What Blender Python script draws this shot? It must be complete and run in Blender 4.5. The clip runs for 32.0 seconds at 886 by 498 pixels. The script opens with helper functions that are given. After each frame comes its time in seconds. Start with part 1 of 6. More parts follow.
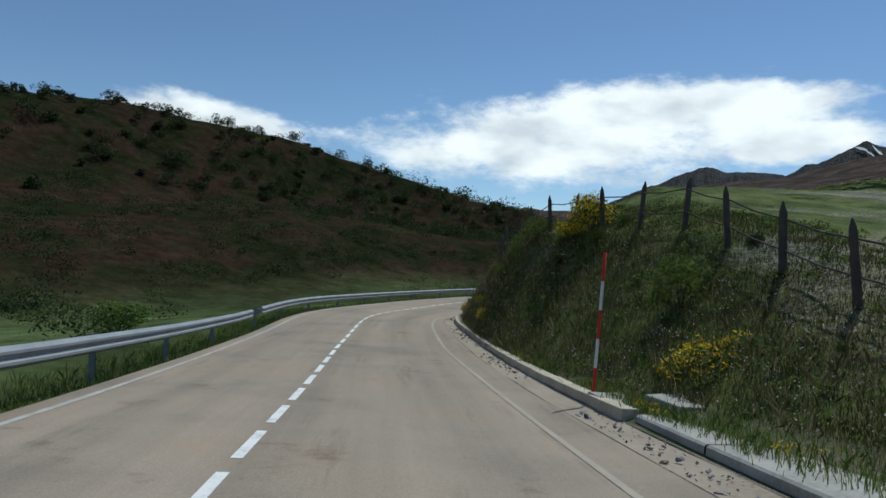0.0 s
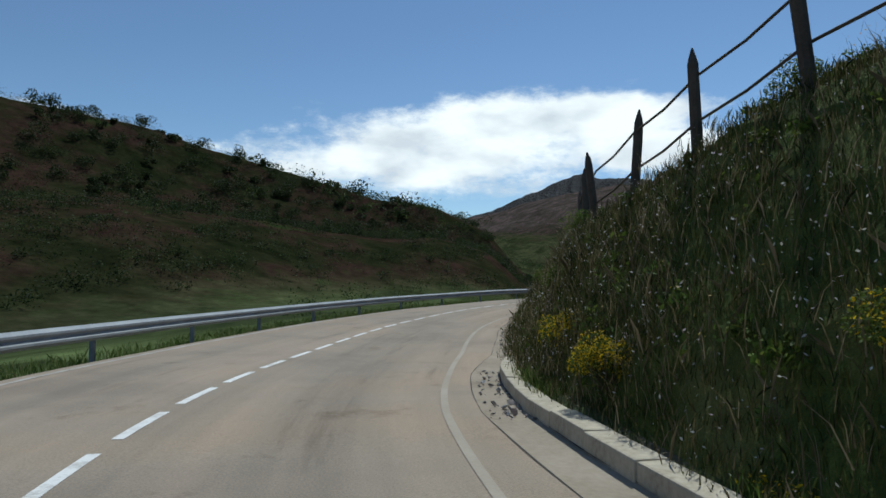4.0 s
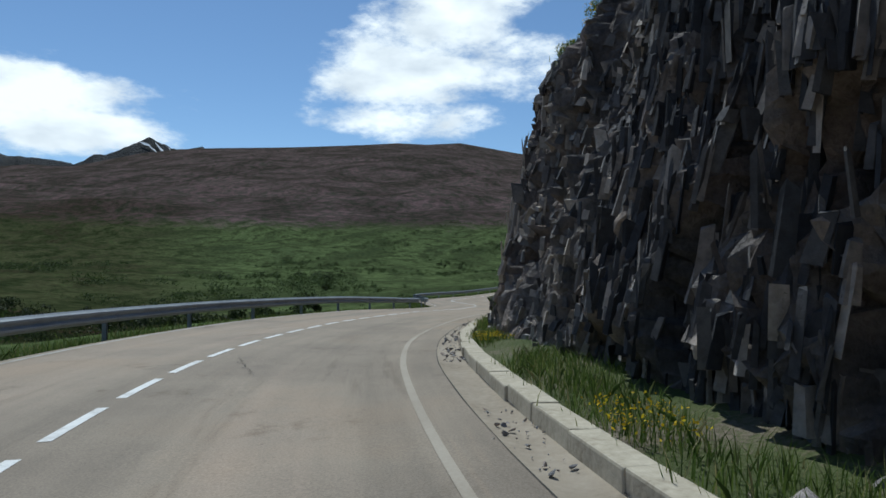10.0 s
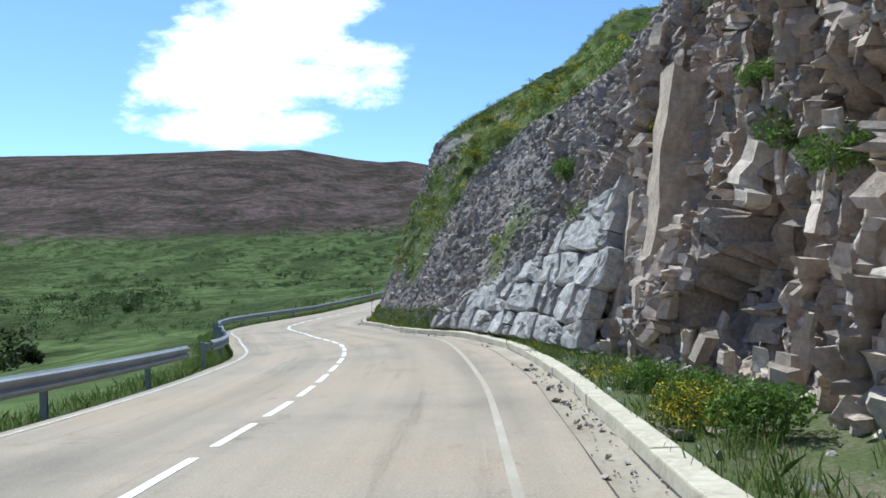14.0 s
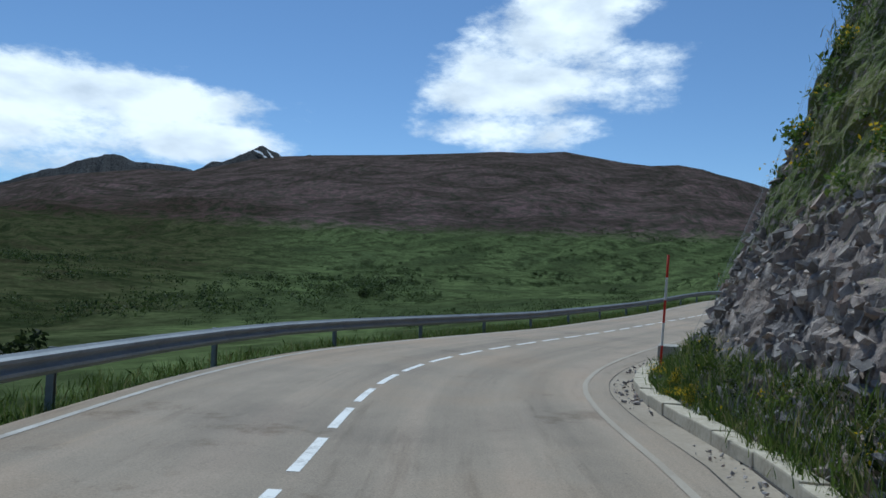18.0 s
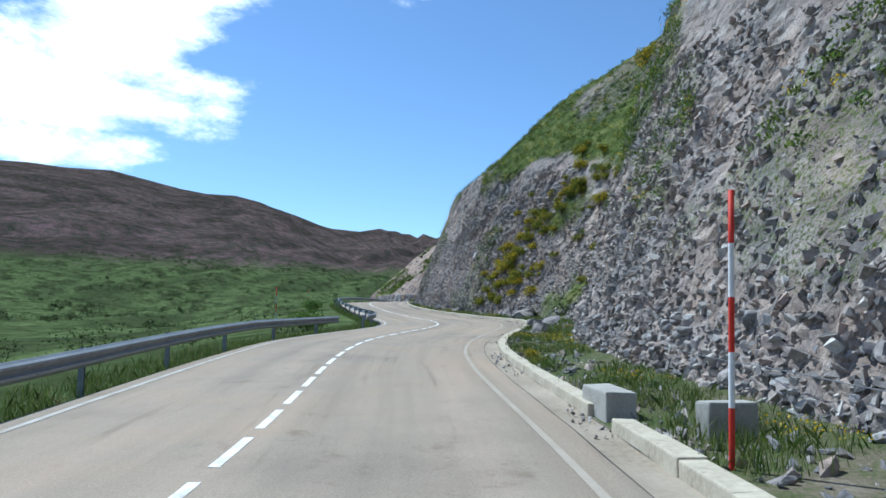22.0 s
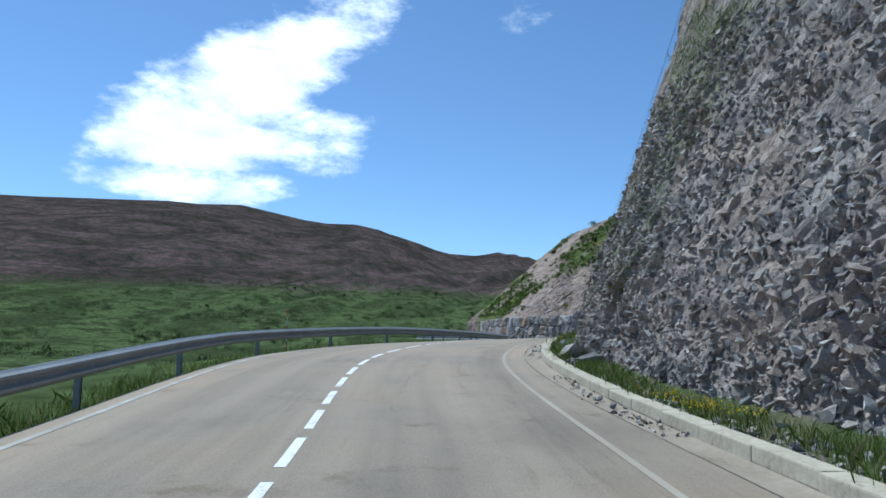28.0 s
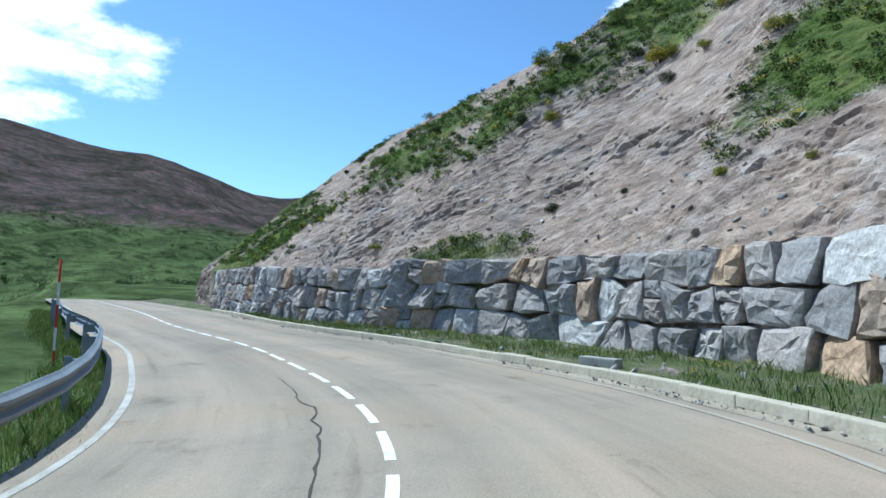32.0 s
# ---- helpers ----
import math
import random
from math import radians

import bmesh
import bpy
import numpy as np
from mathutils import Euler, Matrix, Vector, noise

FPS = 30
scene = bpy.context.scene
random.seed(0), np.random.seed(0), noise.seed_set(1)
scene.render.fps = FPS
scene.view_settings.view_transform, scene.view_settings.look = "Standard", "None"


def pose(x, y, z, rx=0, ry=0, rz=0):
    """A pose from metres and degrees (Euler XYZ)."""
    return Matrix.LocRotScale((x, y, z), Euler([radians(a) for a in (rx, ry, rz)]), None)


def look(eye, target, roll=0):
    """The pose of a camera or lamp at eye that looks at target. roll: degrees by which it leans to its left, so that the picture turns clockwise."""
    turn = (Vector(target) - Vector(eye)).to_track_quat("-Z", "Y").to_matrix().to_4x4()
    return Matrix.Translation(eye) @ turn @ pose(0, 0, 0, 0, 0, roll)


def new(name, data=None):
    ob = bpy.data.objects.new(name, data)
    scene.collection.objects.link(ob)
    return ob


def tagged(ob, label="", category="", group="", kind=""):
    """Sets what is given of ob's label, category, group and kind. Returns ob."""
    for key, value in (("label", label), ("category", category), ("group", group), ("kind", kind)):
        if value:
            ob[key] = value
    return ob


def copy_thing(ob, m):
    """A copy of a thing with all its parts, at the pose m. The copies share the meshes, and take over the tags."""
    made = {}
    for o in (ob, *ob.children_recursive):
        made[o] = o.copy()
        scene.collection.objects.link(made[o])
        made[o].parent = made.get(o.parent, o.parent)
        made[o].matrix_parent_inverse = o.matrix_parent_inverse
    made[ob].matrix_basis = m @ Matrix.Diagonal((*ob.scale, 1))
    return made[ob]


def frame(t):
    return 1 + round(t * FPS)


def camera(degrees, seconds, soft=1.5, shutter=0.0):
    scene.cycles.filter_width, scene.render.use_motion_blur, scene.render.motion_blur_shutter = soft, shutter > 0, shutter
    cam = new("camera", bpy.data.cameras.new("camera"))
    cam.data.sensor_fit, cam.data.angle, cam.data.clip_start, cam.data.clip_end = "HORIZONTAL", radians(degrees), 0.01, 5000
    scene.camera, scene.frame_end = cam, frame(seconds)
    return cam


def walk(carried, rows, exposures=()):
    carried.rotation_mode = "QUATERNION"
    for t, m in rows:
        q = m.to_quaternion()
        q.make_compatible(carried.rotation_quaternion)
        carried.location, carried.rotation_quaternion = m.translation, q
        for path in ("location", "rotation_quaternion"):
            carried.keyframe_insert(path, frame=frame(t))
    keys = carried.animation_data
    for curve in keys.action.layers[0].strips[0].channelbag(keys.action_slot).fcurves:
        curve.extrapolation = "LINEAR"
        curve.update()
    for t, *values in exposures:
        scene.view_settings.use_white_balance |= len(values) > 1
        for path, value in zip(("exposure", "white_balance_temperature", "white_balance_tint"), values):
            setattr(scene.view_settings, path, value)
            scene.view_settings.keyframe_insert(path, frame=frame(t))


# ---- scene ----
# The camera: a phone behind the windscreen of a car in the right-hand lane.
cam = camera(67.30, 32.0, soft=1.6)
# seconds, place, heading, tilt and lean
DRIVE = [
    (0.0, 0.895, -0.062, 1.322, -2.13, 0.98, 3.20),
    (0.5, 1.111, 3.568, 1.079, -0.94, 1.06, 2.18),
    (1.0, 1.238, 6.965, 0.819, -2.46, 0.70, 0.38),
    (1.5, 1.044, 10.153, 0.615, -5.09, 0.43, -0.47),
    (2.0, 0.861, 13.182, 0.417, -7.21, 1.16, -0.75),
    (2.5, 0.681, 16.088, 0.281, -8.08, 1.89, -0.13),
    (3.0, 0.541, 18.910, 0.152, -10.19, 2.49, 0.98),
    (3.5, 0.455, 21.639, 0.062, -10.49, 2.24, 0.67),
    (4.0, 0.411, 24.365, 0.019, -11.81, 2.29, 0.64),
    (4.5, 0.521, 27.041, 0.008, -14.02, 2.26, 0.28),
    (5.0, 0.805, 29.748, -0.001, -16.63, 2.14, -0.10),
    (5.5, 1.286, 32.565, -0.051, -19.18, 1.95, -0.18),
    (6.0, 1.829, 35.409, -0.153, -23.78, 1.25, 0.46),
    (6.5, 2.459, 38.359, -0.219, -27.08, 1.17, 0.38),
    (7.0, 3.286, 41.303, -0.266, -29.39, 1.33, 0.68),
    (7.5, 4.310, 44.170, -0.257, -32.44, 1.38, 0.70),
    (8.0, 5.569, 46.927, -0.261, -35.83, 1.18, 0.41),
    (8.5, 6.952, 49.700, -0.210, -39.80, 1.66, 0.91),
    (9.0, 8.576, 52.382, -0.163, -49.85, 2.33, 0.19),
    (9.5, 10.527, 54.982, -0.073, -54.91, 2.16, 0.03),
    (10.0, 12.694, 57.537, -0.036, -58.49, 1.90, -0.04),
    (10.5, 15.144, 59.946, 0.042, -61.23, 1.53, -0.91),
    (11.0, 17.801, 62.150, 0.063, -65.68, 1.11, -1.10),
    (11.5, 20.666, 64.138, 0.060, -70.97, 1.02, -1.11),
    (12.0, 23.701, 65.930, -0.035, -76.54, 0.42, -2.08),
    (12.5, 26.865, 67.569, -0.133, -77.21, 0.71, -1.73),
    (13.0, 30.093, 69.119, -0.245, -75.39, 0.40, -1.88),
    (13.5, 33.456, 70.394, -0.336, -73.85, 1.24, -2.27),
    (14.0, 36.838, 71.513, -0.458, -72.01, 2.19, -2.88),
    (14.5, 40.139, 72.699, -0.564, -67.92, 2.39, -1.21),
    (15.0, 43.368, 73.938, -0.692, -63.90, 2.53, 0.09),
    (15.5, 46.537, 75.082, -0.812, -60.12, 2.69, 0.64),
    (16.0, 49.624, 76.308, -0.916, -56.39, 2.99, 0.96),
    (16.5, 52.536, 77.663, -0.999, -51.49, 3.46, 0.95),
    (17.0, 55.346, 79.240, -1.085, -47.79, 3.75, 0.77),
    (17.5, 58.128, 81.129, -1.177, -47.70, 3.50, 0.58),
    (18.0, 60.898, 83.106, -1.272, -49.81, 2.70, 1.96),
    (18.5, 63.714, 85.279, -1.383, -56.05, 1.41, 0.13),
    (19.0, 66.835, 87.361, -1.512, -63.73, 1.28, -0.87),
    (19.5, 70.384, 89.217, -1.575, -72.26, 1.87, -0.63),
    (20.0, 74.493, 90.687, -1.615, -78.72, 3.59, -0.22),
    (20.5, 79.113, 91.892, -1.581, -82.71, 4.72, 0.51),
    (21.0, 83.996, 92.776, -1.542, -85.81, 5.21, 1.03),
    (21.5, 88.937, 93.301, -1.468, -86.68, 5.76, 0.44),
    (22.0, 93.800, 93.824, -1.387, -86.73, 6.17, 0.51),
    (22.5, 98.652, 94.326, -1.288, -87.44, 6.46, 0.09),
    (23.0, 103.547, 94.732, -1.144, -88.16, 6.70, 0.38),
    (23.5, 108.513, 94.910, -0.946, -88.93, 6.63, -0.37),
    (24.0, 113.615, 94.954, -0.764, -89.95, 6.43, -1.06),
    (24.5, 118.912, 95.020, -0.521, -89.99, 6.25, -0.51),
    (25.0, 124.327, 95.146, -0.330, -87.56, 6.13, 1.21),
    (25.5, 129.716, 95.445, -0.157, -83.77, 6.51, 2.71),
    (26.0, 134.903, 96.088, 0.009, -80.81, 7.57, 3.20),
    (26.5, 139.745, 97.140, 0.174, -79.54, 7.83, 0.91),
    (27.0, 144.536, 98.183, 0.361, -78.07, 8.14, 0.43),
    (27.5, 148.992, 99.463, 0.556, -76.76, 8.28, 0.13),
    (28.0, 153.280, 100.753, 0.775, -76.42, 8.27, 0.06),
    (28.5, 157.568, 101.826, 1.022, -77.85, 8.14, 0.29),
    (29.0, 161.878, 102.847, 1.298, -81.63, 7.89, 0.57),
    (29.5, 166.256, 103.602, 1.629, -86.49, 7.53, 1.65),
    (30.0, 170.579, 103.950, 1.929, -91.47, 6.46, -0.00),
    (30.5, 174.831, 103.999, 2.305, -95.74, 5.24, -0.43),
    (31.0, 179.023, 103.711, 2.479, -100.02, 3.84, 0.28),
    (31.5, 183.267, 103.174, 2.532, -99.65, 3.46, 0.45),
    (32.0, 187.461, 102.764, 2.447, -92.89, 4.15, 2.05),
]


def facing(x, y, z, yaw, pitch, roll):
    """A camera pose from a heading to the left of +y, a tilt upward and a lean, in degrees."""
    a, b = radians(yaw), radians(pitch)
    ahead = Vector((-math.sin(a) * math.cos(b), math.cos(a) * math.cos(b), math.sin(b)))
    eye = Vector((x, y, z))
    return look(eye, eye + ahead, roll)


# seconds and stops: the phone brightens when the dark cliff fills its picture
EXPOSURE = [(0.0, -0.45), (2.0, -0.35), (4.0, -0.4), (9.0, -0.45), (11.0, -0.1), (12.0, 0.25), (13.0, 0.5), (14.0, 0.65), (15.0, 0.25), (17.5, -0.45), (20.0, -0.42), (21.0, 0.2), (22.0, 0.4), (26.0, 0.6), (27.5, 0.25), (29.0, -0.05), (30.0, 0.12), (31.0, 0.38), (32.0, 0.5)]
walk(cam, [(t, facing(*row)) for t, *row in DRIVE],
     exposures=[(a, b, 6000 if a < 10 else 5700 if a < 16 else 5450 if a < 28 else 5300, 1 if a < 28 else -2) for a, b in EXPOSURE])

# ---- light ----
SUN_AZ, SUN_EL = 38.0, 56.0    # degrees clockwise from +y, degrees up
world = bpy.data.worlds.new("world")
scene.world = world
world.use_nodes = True
wn, wl = world.node_tree.nodes, world.node_tree.links
sky = wn.new("ShaderNodeTexSky")
sky.sky_type, sky.sun_disc = "NISHITA", False
sky.sun_elevation, sky.sun_rotation = radians(SUN_EL), radians(SUN_AZ)
sky.altitude, sky.air_density, sky.dust_density, sky.ozone_density = 1300, 1.0, 0.1, 3.0
wn["Background"].inputs[1].default_value = 0.12


def wmath(op, a, b=None, c=None):
    k = wn.new("ShaderNodeMath")
    k.operation = op
    for i, v in enumerate((a, b, c)):
        if v is not None:
            if isinstance(v, (int, float)):
                k.inputs[i].default_value = v
            else:
                wl.new(v, k.inputs[i])
    return k.outputs[0]


# Clouds: heading (to the left of +y), height, half width, half height, slant, softness; all in degrees
CLOUDS = [
    (-14.0, 11.0, 21.0, 4.4, -0.06, 1.0), (-24.0, 13.5, 11.0, 1.9, -0.02, 0.8), (-29.0, 10.5, 8.0, 1.9, 0.0, 0.8), (18.0, 10.2, 8.0, 2.1, 0.1, 0.8),
    (-59.0, 21.3, 13.0, 5.2, -0.5, 1.0), (-55.0, 16.8, 7.5, 3.4, 0.0, 0.9), (-55.0, 12.8, 8.0, 1.9, 0.0, 1.4), (-64.0, 17.5, 7.0, 2.6, 0.0, 2.2),
    (-109.0, 23.6, 3.0, 1.8, -0.3, 2.4), (-84.0, 27.6, 2.4, 1.2, 0.0, 3.0), (80.0, 20.0, 22.0, 6.0, 0.0, 1.2), (-170.0, 16.0, 30.0, 5.0, 0.0, 1.2),
]
wco = wn.new("ShaderNodeTexCoord").outputs["Generated"]
wsep = wn.new("ShaderNodeSeparateXYZ")
wl.new(wco, wsep.inputs[0])
w_az = wmath("MULTIPLY", wmath("ARCTAN2", wmath("MULTIPLY", wsep.outputs[0], -1.0), wsep.outputs[1]), 180 / math.pi)
w_el = wmath("MULTIPLY", wmath("ARCSINE", wsep.outputs[2]), 180 / math.pi)
wmap = wn.new("ShaderNodeMapping")
wmap.inputs["Scale"].default_value = (1, 1, 2.2)
wl.new(wco, wmap.inputs[0])
puff = wn.new("ShaderNodeTexNoise")
puff.inputs["Scale"].default_value, puff.inputs["Detail"].default_value, puff.inputs["Roughness"].default_value = 8.0, 10.0, 0.66
wl.new(wmap.outputs[0], puff.inputs[0])
body = wn.new("ShaderNodeTexNoise")
body.inputs["Scale"].default_value, body.inputs["Detail"].default_value = 11.0, 5.0
wl.new(wmap.outputs[0], body.inputs[0])
cover = None
for c_az, c_el, c_w, c_h, slant, soft_by in CLOUDS:
    da = wmath("SUBTRACT", w_az, c_az)
    de = wmath("SUBTRACT", wmath("SUBTRACT", w_el, c_el), wmath("MULTIPLY", da, slant))
    u, v = wmath("DIVIDE", da, c_w), wmath("DIVIDE", de, c_h)
    q = wmath("SUBTRACT", 1.0, wmath("ADD", wmath("MULTIPLY", u, u), wmath("MULTIPLY", v, v)))
    q = wmath("MULTIPLY", q, 1.0 / soft_by)
    cover = q if cover is None else wmath("MAXIMUM", cover, q)
thick = wmath("ADD", wmath("MULTIPLY", wmath("MAXIMUM", cover, -2.0), 1.15), wmath("MULTIPLY", wmath("SUBTRACT", puff.outputs[0], 0.47), 3.6))
wramp = wn.new("ShaderNodeMapRange")
wramp.interpolation_type = "SMOOTHSTEP"
wramp.inputs["From Min"].default_value, wramp.inputs["From Max"].default_value = 0.0, 1.15
wl.new(thick, wramp.inputs["Value"])
cloud_col = wn.new("ShaderNodeValToRGB")
cloud_col.color_ramp.elements[0].position, cloud_col.color_ramp.elements[0].color = 0.3, (7.6, 7.9, 8.5, 1)
cloud_col.color_ramp.elements[1].position, cloud_col.color_ramp.elements[1].color = 0.6, (11.5, 11.5, 11.5, 1)
wl.new(body.outputs[0], cloud_col.inputs[0])
wmix = wn.new("ShaderNodeMix")
wmix.data_type = "RGBA"
wl.new(wramp.outputs[0], wmix.inputs[0])
wl.new(sky.outputs[0], wmix.inputs[6])
wl.new(cloud_col.outputs[0], wmix.inputs[7])
wl.new(wmix.outputs[2], wn["Background"].inputs[0])

lamp = bpy.data.lights.new("sun", "SUN")
lamp.energy, lamp.angle, lamp.color = 4.2, radians(0.53), (1.0, 0.97, 0.92)
sun = new("sun", lamp)
sx, sy = math.sin(radians(SUN_AZ)), math.cos(radians(SUN_AZ))
sun.matrix_world = look((sx * 300, sy * 300, 300 * math.tan(radians(SUN_EL))), (0, 0, 0))


# ---- materials ----
def mat(name, rough=0.9, metal=0.0, gloss=0.12):
    m = bpy.data.materials.new(name)
    m.use_nodes = True
    b = m.node_tree.nodes["Principled BSDF"]
    b.inputs["Roughness"].default_value, b.inputs["Metallic"].default_value = rough, metal
    if "Specular IOR Level" in b.inputs:
        b.inputs["Specular IOR Level"].default_value = gloss
    return m, m.node_tree.nodes, m.node_tree.links, b


def noise_node(n, l, scale, detail=6.0, rough=0.6, vec=None, kind="ShaderNodeTexNoise"):
    t = n.new(kind)
    t.inputs["Scale"].default_value = scale
    if "Detail" in t.inputs:
        t.inputs["Detail"].default_value = detail
        t.inputs["Roughness"].default_value = rough
    if vec is not None:
        l.new(vec, t.inputs["Vector"])
    return t


def ramp(n, l, fac, stops):
    r = n.new("ShaderNodeValToRGB")
    while len(r.color_ramp.elements) < len(stops):
        r.color_ramp.elements.new(0.5)
    for e, (at, col) in zip(r.color_ramp.elements, stops):
        e.position, e.color = at, (*col, 1)
    l.new(fac, r.inputs[0])
    return r.outputs[0]


def mix(n, l, fac, a, b, mode="MIX"):
    m = n.new("ShaderNodeMix")
    m.data_type, m.blend_type = "RGBA", mode
    for k, v in ((0, fac), (6, a), (7, b)):
        if isinstance(v, (int, float)):
            m.inputs[k].default_value = v
        elif isinstance(v, tuple):
            m.inputs[k].default_value = (*v, 1)
        else:
            l.new(v, m.inputs[k])
    return m.outputs[2]


def bump(n, l, b, height, strength, dist):
    k = n.new("ShaderNodeBump")
    k.inputs["Strength"].default_value, k.inputs["Distance"].default_value = strength, dist
    l.new(height, k.inputs["Height"])
    l.new(k.outputs[0], b.inputs["Normal"])


def simple(name, stops, scale, rough=0.9, metal=0.0, bump_by=0.3, dist=0.02, fine=None, spread=0.0):
    """A surface whose colour wanders over the stops, at two scales, with a fine relief."""
    m, n, l, b = mat(name, rough, metal)
    co = n.new("ShaderNodeTexCoord").outputs["Object"]
    big = noise_node(n, l, scale, vec=co)
    small = noise_node(n, l, fine or scale * 9, vec=co)
    half = n.new("ShaderNodeMath")
    half.operation = "MULTIPLY_ADD"
    l.new(small.outputs[0], half.inputs[0])
    half.inputs[1].default_value = 0.45
    tmp = n.new("ShaderNodeMath")
    tmp.operation = "MULTIPLY_ADD"
    l.new(big.outputs[0], tmp.inputs[0])
    tmp.inputs[1].default_value, tmp.inputs[2].default_value = 0.75, -0.1
    l.new(tmp.outputs[0], half.inputs[2])
    fac = half.outputs[0]
    if spread:
        rnd = n.new("ShaderNodeObjectInfo").outputs["Random"]
        add = n.new("ShaderNodeMath")
        add.operation = "MULTIPLY_ADD"
        l.new(rnd, add.inputs[0])
        add.inputs[1].default_value = spread
        sub = n.new("ShaderNodeMath")
        sub.operation = "SUBTRACT"
        l.new(fac, sub.inputs[0])
        sub.inputs[1].default_value = spread / 2
        l.new(sub.outputs[0], add.inputs[2])
        fac = add.outputs[0]
    l.new(ramp(n, l, fac, stops), b.inputs["Base Color"])
    if bump_by:
        bump(n, l, b, small.outputs[0], bump_by, dist)
    return m


def asphalt_material():
    """Pale worn asphalt: chips, wheel-worn streaks along the road, stains and fine cracks."""
    m, n, l, b = mat("asphalt", 0.85)
    co = n.new("ShaderNodeTexCoord").outputs["Object"]
    along = n.new("ShaderNodeCombineXYZ")
    for k, (name, by) in enumerate((("along", 0.035), ("across", 0.9))):
        a = n.new("ShaderNodeAttribute")
        a.attribute_name = name
        q = n.new("ShaderNodeMath")
        q.operation = "MULTIPLY"
        l.new(a.outputs["Fac"], q.inputs[0])
        q.inputs[1].default_value = by
        l.new(q.outputs[0], along.inputs[k])
    streak = noise_node(n, l, 1.0, 5, 0.6, along.outputs[0])
    patch = noise_node(n, l, 0.3, 5, 0.6, co)
    chips = noise_node(n, l, 55.0, 3, 0.7, co)
    speck = noise_node(n, l, 7.0, 6, 0.75, co)
    col = ramp(n, l, streak.outputs[0], [(0.3, (0.232, 0.195, 0.153)), (0.5, (0.299, 0.25, 0.194)), (0.68, (0.355, 0.286, 0.221))])
    col = mix(n, l, 0.7, col, ramp(n, l, patch.outputs[0], [(0.3, (0.72, 0.72, 0.74)), (0.48, (1, 1, 1)), (0.6, (1.06, 1.0, 0.95)), (0.75, (1.16, 1.06, 0.97))]), "MULTIPLY")
    col = mix(n, l, 0.55, col, ramp(n, l, chips.outputs[0], [(0.3, (0.6, 0.6, 0.6)), (0.7, (1.3, 1.3, 1.3))]), "MULTIPLY")
    col = mix(n, l, 0.8, col, ramp(n, l, speck.outputs[0], [(0.27, (0.55, 0.52, 0.5)), (0.36, (1, 1, 1))]), "MULTIPLY")
    drip = noise_node(n, l, 0.9, 6, 0.7, co)
    col = mix(n, l, 0.8, col, ramp(n, l, drip.outputs[0], [(0.28, (0.62, 0.57, 0.52)), (0.4, (1, 1, 1)), (0.7, (1.08, 1.07, 1.06))]), "MULTIPLY")
    mend = n.new("ShaderNodeMapping")
    mend.inputs["Scale"].default_value = (5.0, 2.2, 1.0)
    l.new(along.outputs[0], mend.inputs[0])
    seam = noise_node(n, l, 1.0, 4, 0.7, mend.outputs[0])
    col = mix(n, l, 0.7, col, ramp(n, l, seam.outputs[0], [(0.3, (0.7, 0.68, 0.66)), (0.42, (1, 1, 1)), (0.66, (1, 1, 1)), (0.74, (1.12, 1.08, 1.04))]), "MULTIPLY")
    l.new(col, b.inputs["Base Color"])
    bump(n, l, b, chips.outputs[0], 0.3, 0.006)
    return m


ASPHALT = asphalt_material()
PAINT = simple("road_paint", [(0.3, (0.42, 0.40, 0.37)), (0.5, (0.75, 0.74, 0.71))], 3.0, 0.7, fine=30, bump_by=0.1, dist=0.003)
EDGE_PAINT = simple("thin_edge_paint", [(0.32, (0.31, 0.28, 0.24)), (0.65, (0.50, 0.48, 0.44))], 2.5, 0.8, fine=30, bump_by=0.1, dist=0.003)
WORN = simple("worn_paint", [(0.25, (0.3, 0.256, 0.2)), (0.75, (0.43, 0.38, 0.31))], 0.8, 0.8, fine=30, bump_by=0.1, dist=0.003)
CONCRETE = simple("concrete", [(0.25, (0.20, 0.185, 0.16)), (0.5, (0.36, 0.345, 0.31)), (0.85, (0.52, 0.50, 0.46))], 1.2, 0.9, fine=25, bump_by=0.5, dist=0.01)
KERB = simple("kerb_concrete", [(0.28, (0.22, 0.185, 0.135)), (0.42, (0.41, 0.36, 0.275)), (0.6, (0.53, 0.475, 0.37)), (0.85, (0.64, 0.59, 0.48))], 1.1, 0.9, fine=16, bump_by=0.5, dist=0.01)
GUTTER = simple("stained_concrete", [(0.28, (0.2, 0.16, 0.115)), (0.42, (0.29, 0.243, 0.185)), (0.6, (0.35, 0.298, 0.232)), (0.85, (0.43, 0.375, 0.3))], 0.7, 0.9, fine=14, bump_by=0.6, dist=0.01)
STEEL = simple("galvanised_steel", [(0.2, (0.19, 0.205, 0.22)), (0.7, (0.31, 0.33, 0.35))], 1.5, 0.55, 0.25, bump_by=0.05)
WOOD = simple("weathered_wood", [(0.2, (0.05, 0.042, 0.035)), (0.8, (0.15, 0.13, 0.11))], 4.0, 0.9, fine=40)
RED = simple("red_paint", [(0.2, (0.45, 0.03, 0.02)), (0.8, (0.6, 0.06, 0.04))], 4.0, 0.5)
WHITE = simple("white_paint", [(0.2, (0.6, 0.6, 0.6)), (0.8, (0.8, 0.8, 0.8))], 4.0, 0.5)
WIRE = simple("wire", [(0.2, (0.12, 0.12, 0.125)), (0.8, (0.22, 0.22, 0.23))], 4.0, 0.7, 0.2)


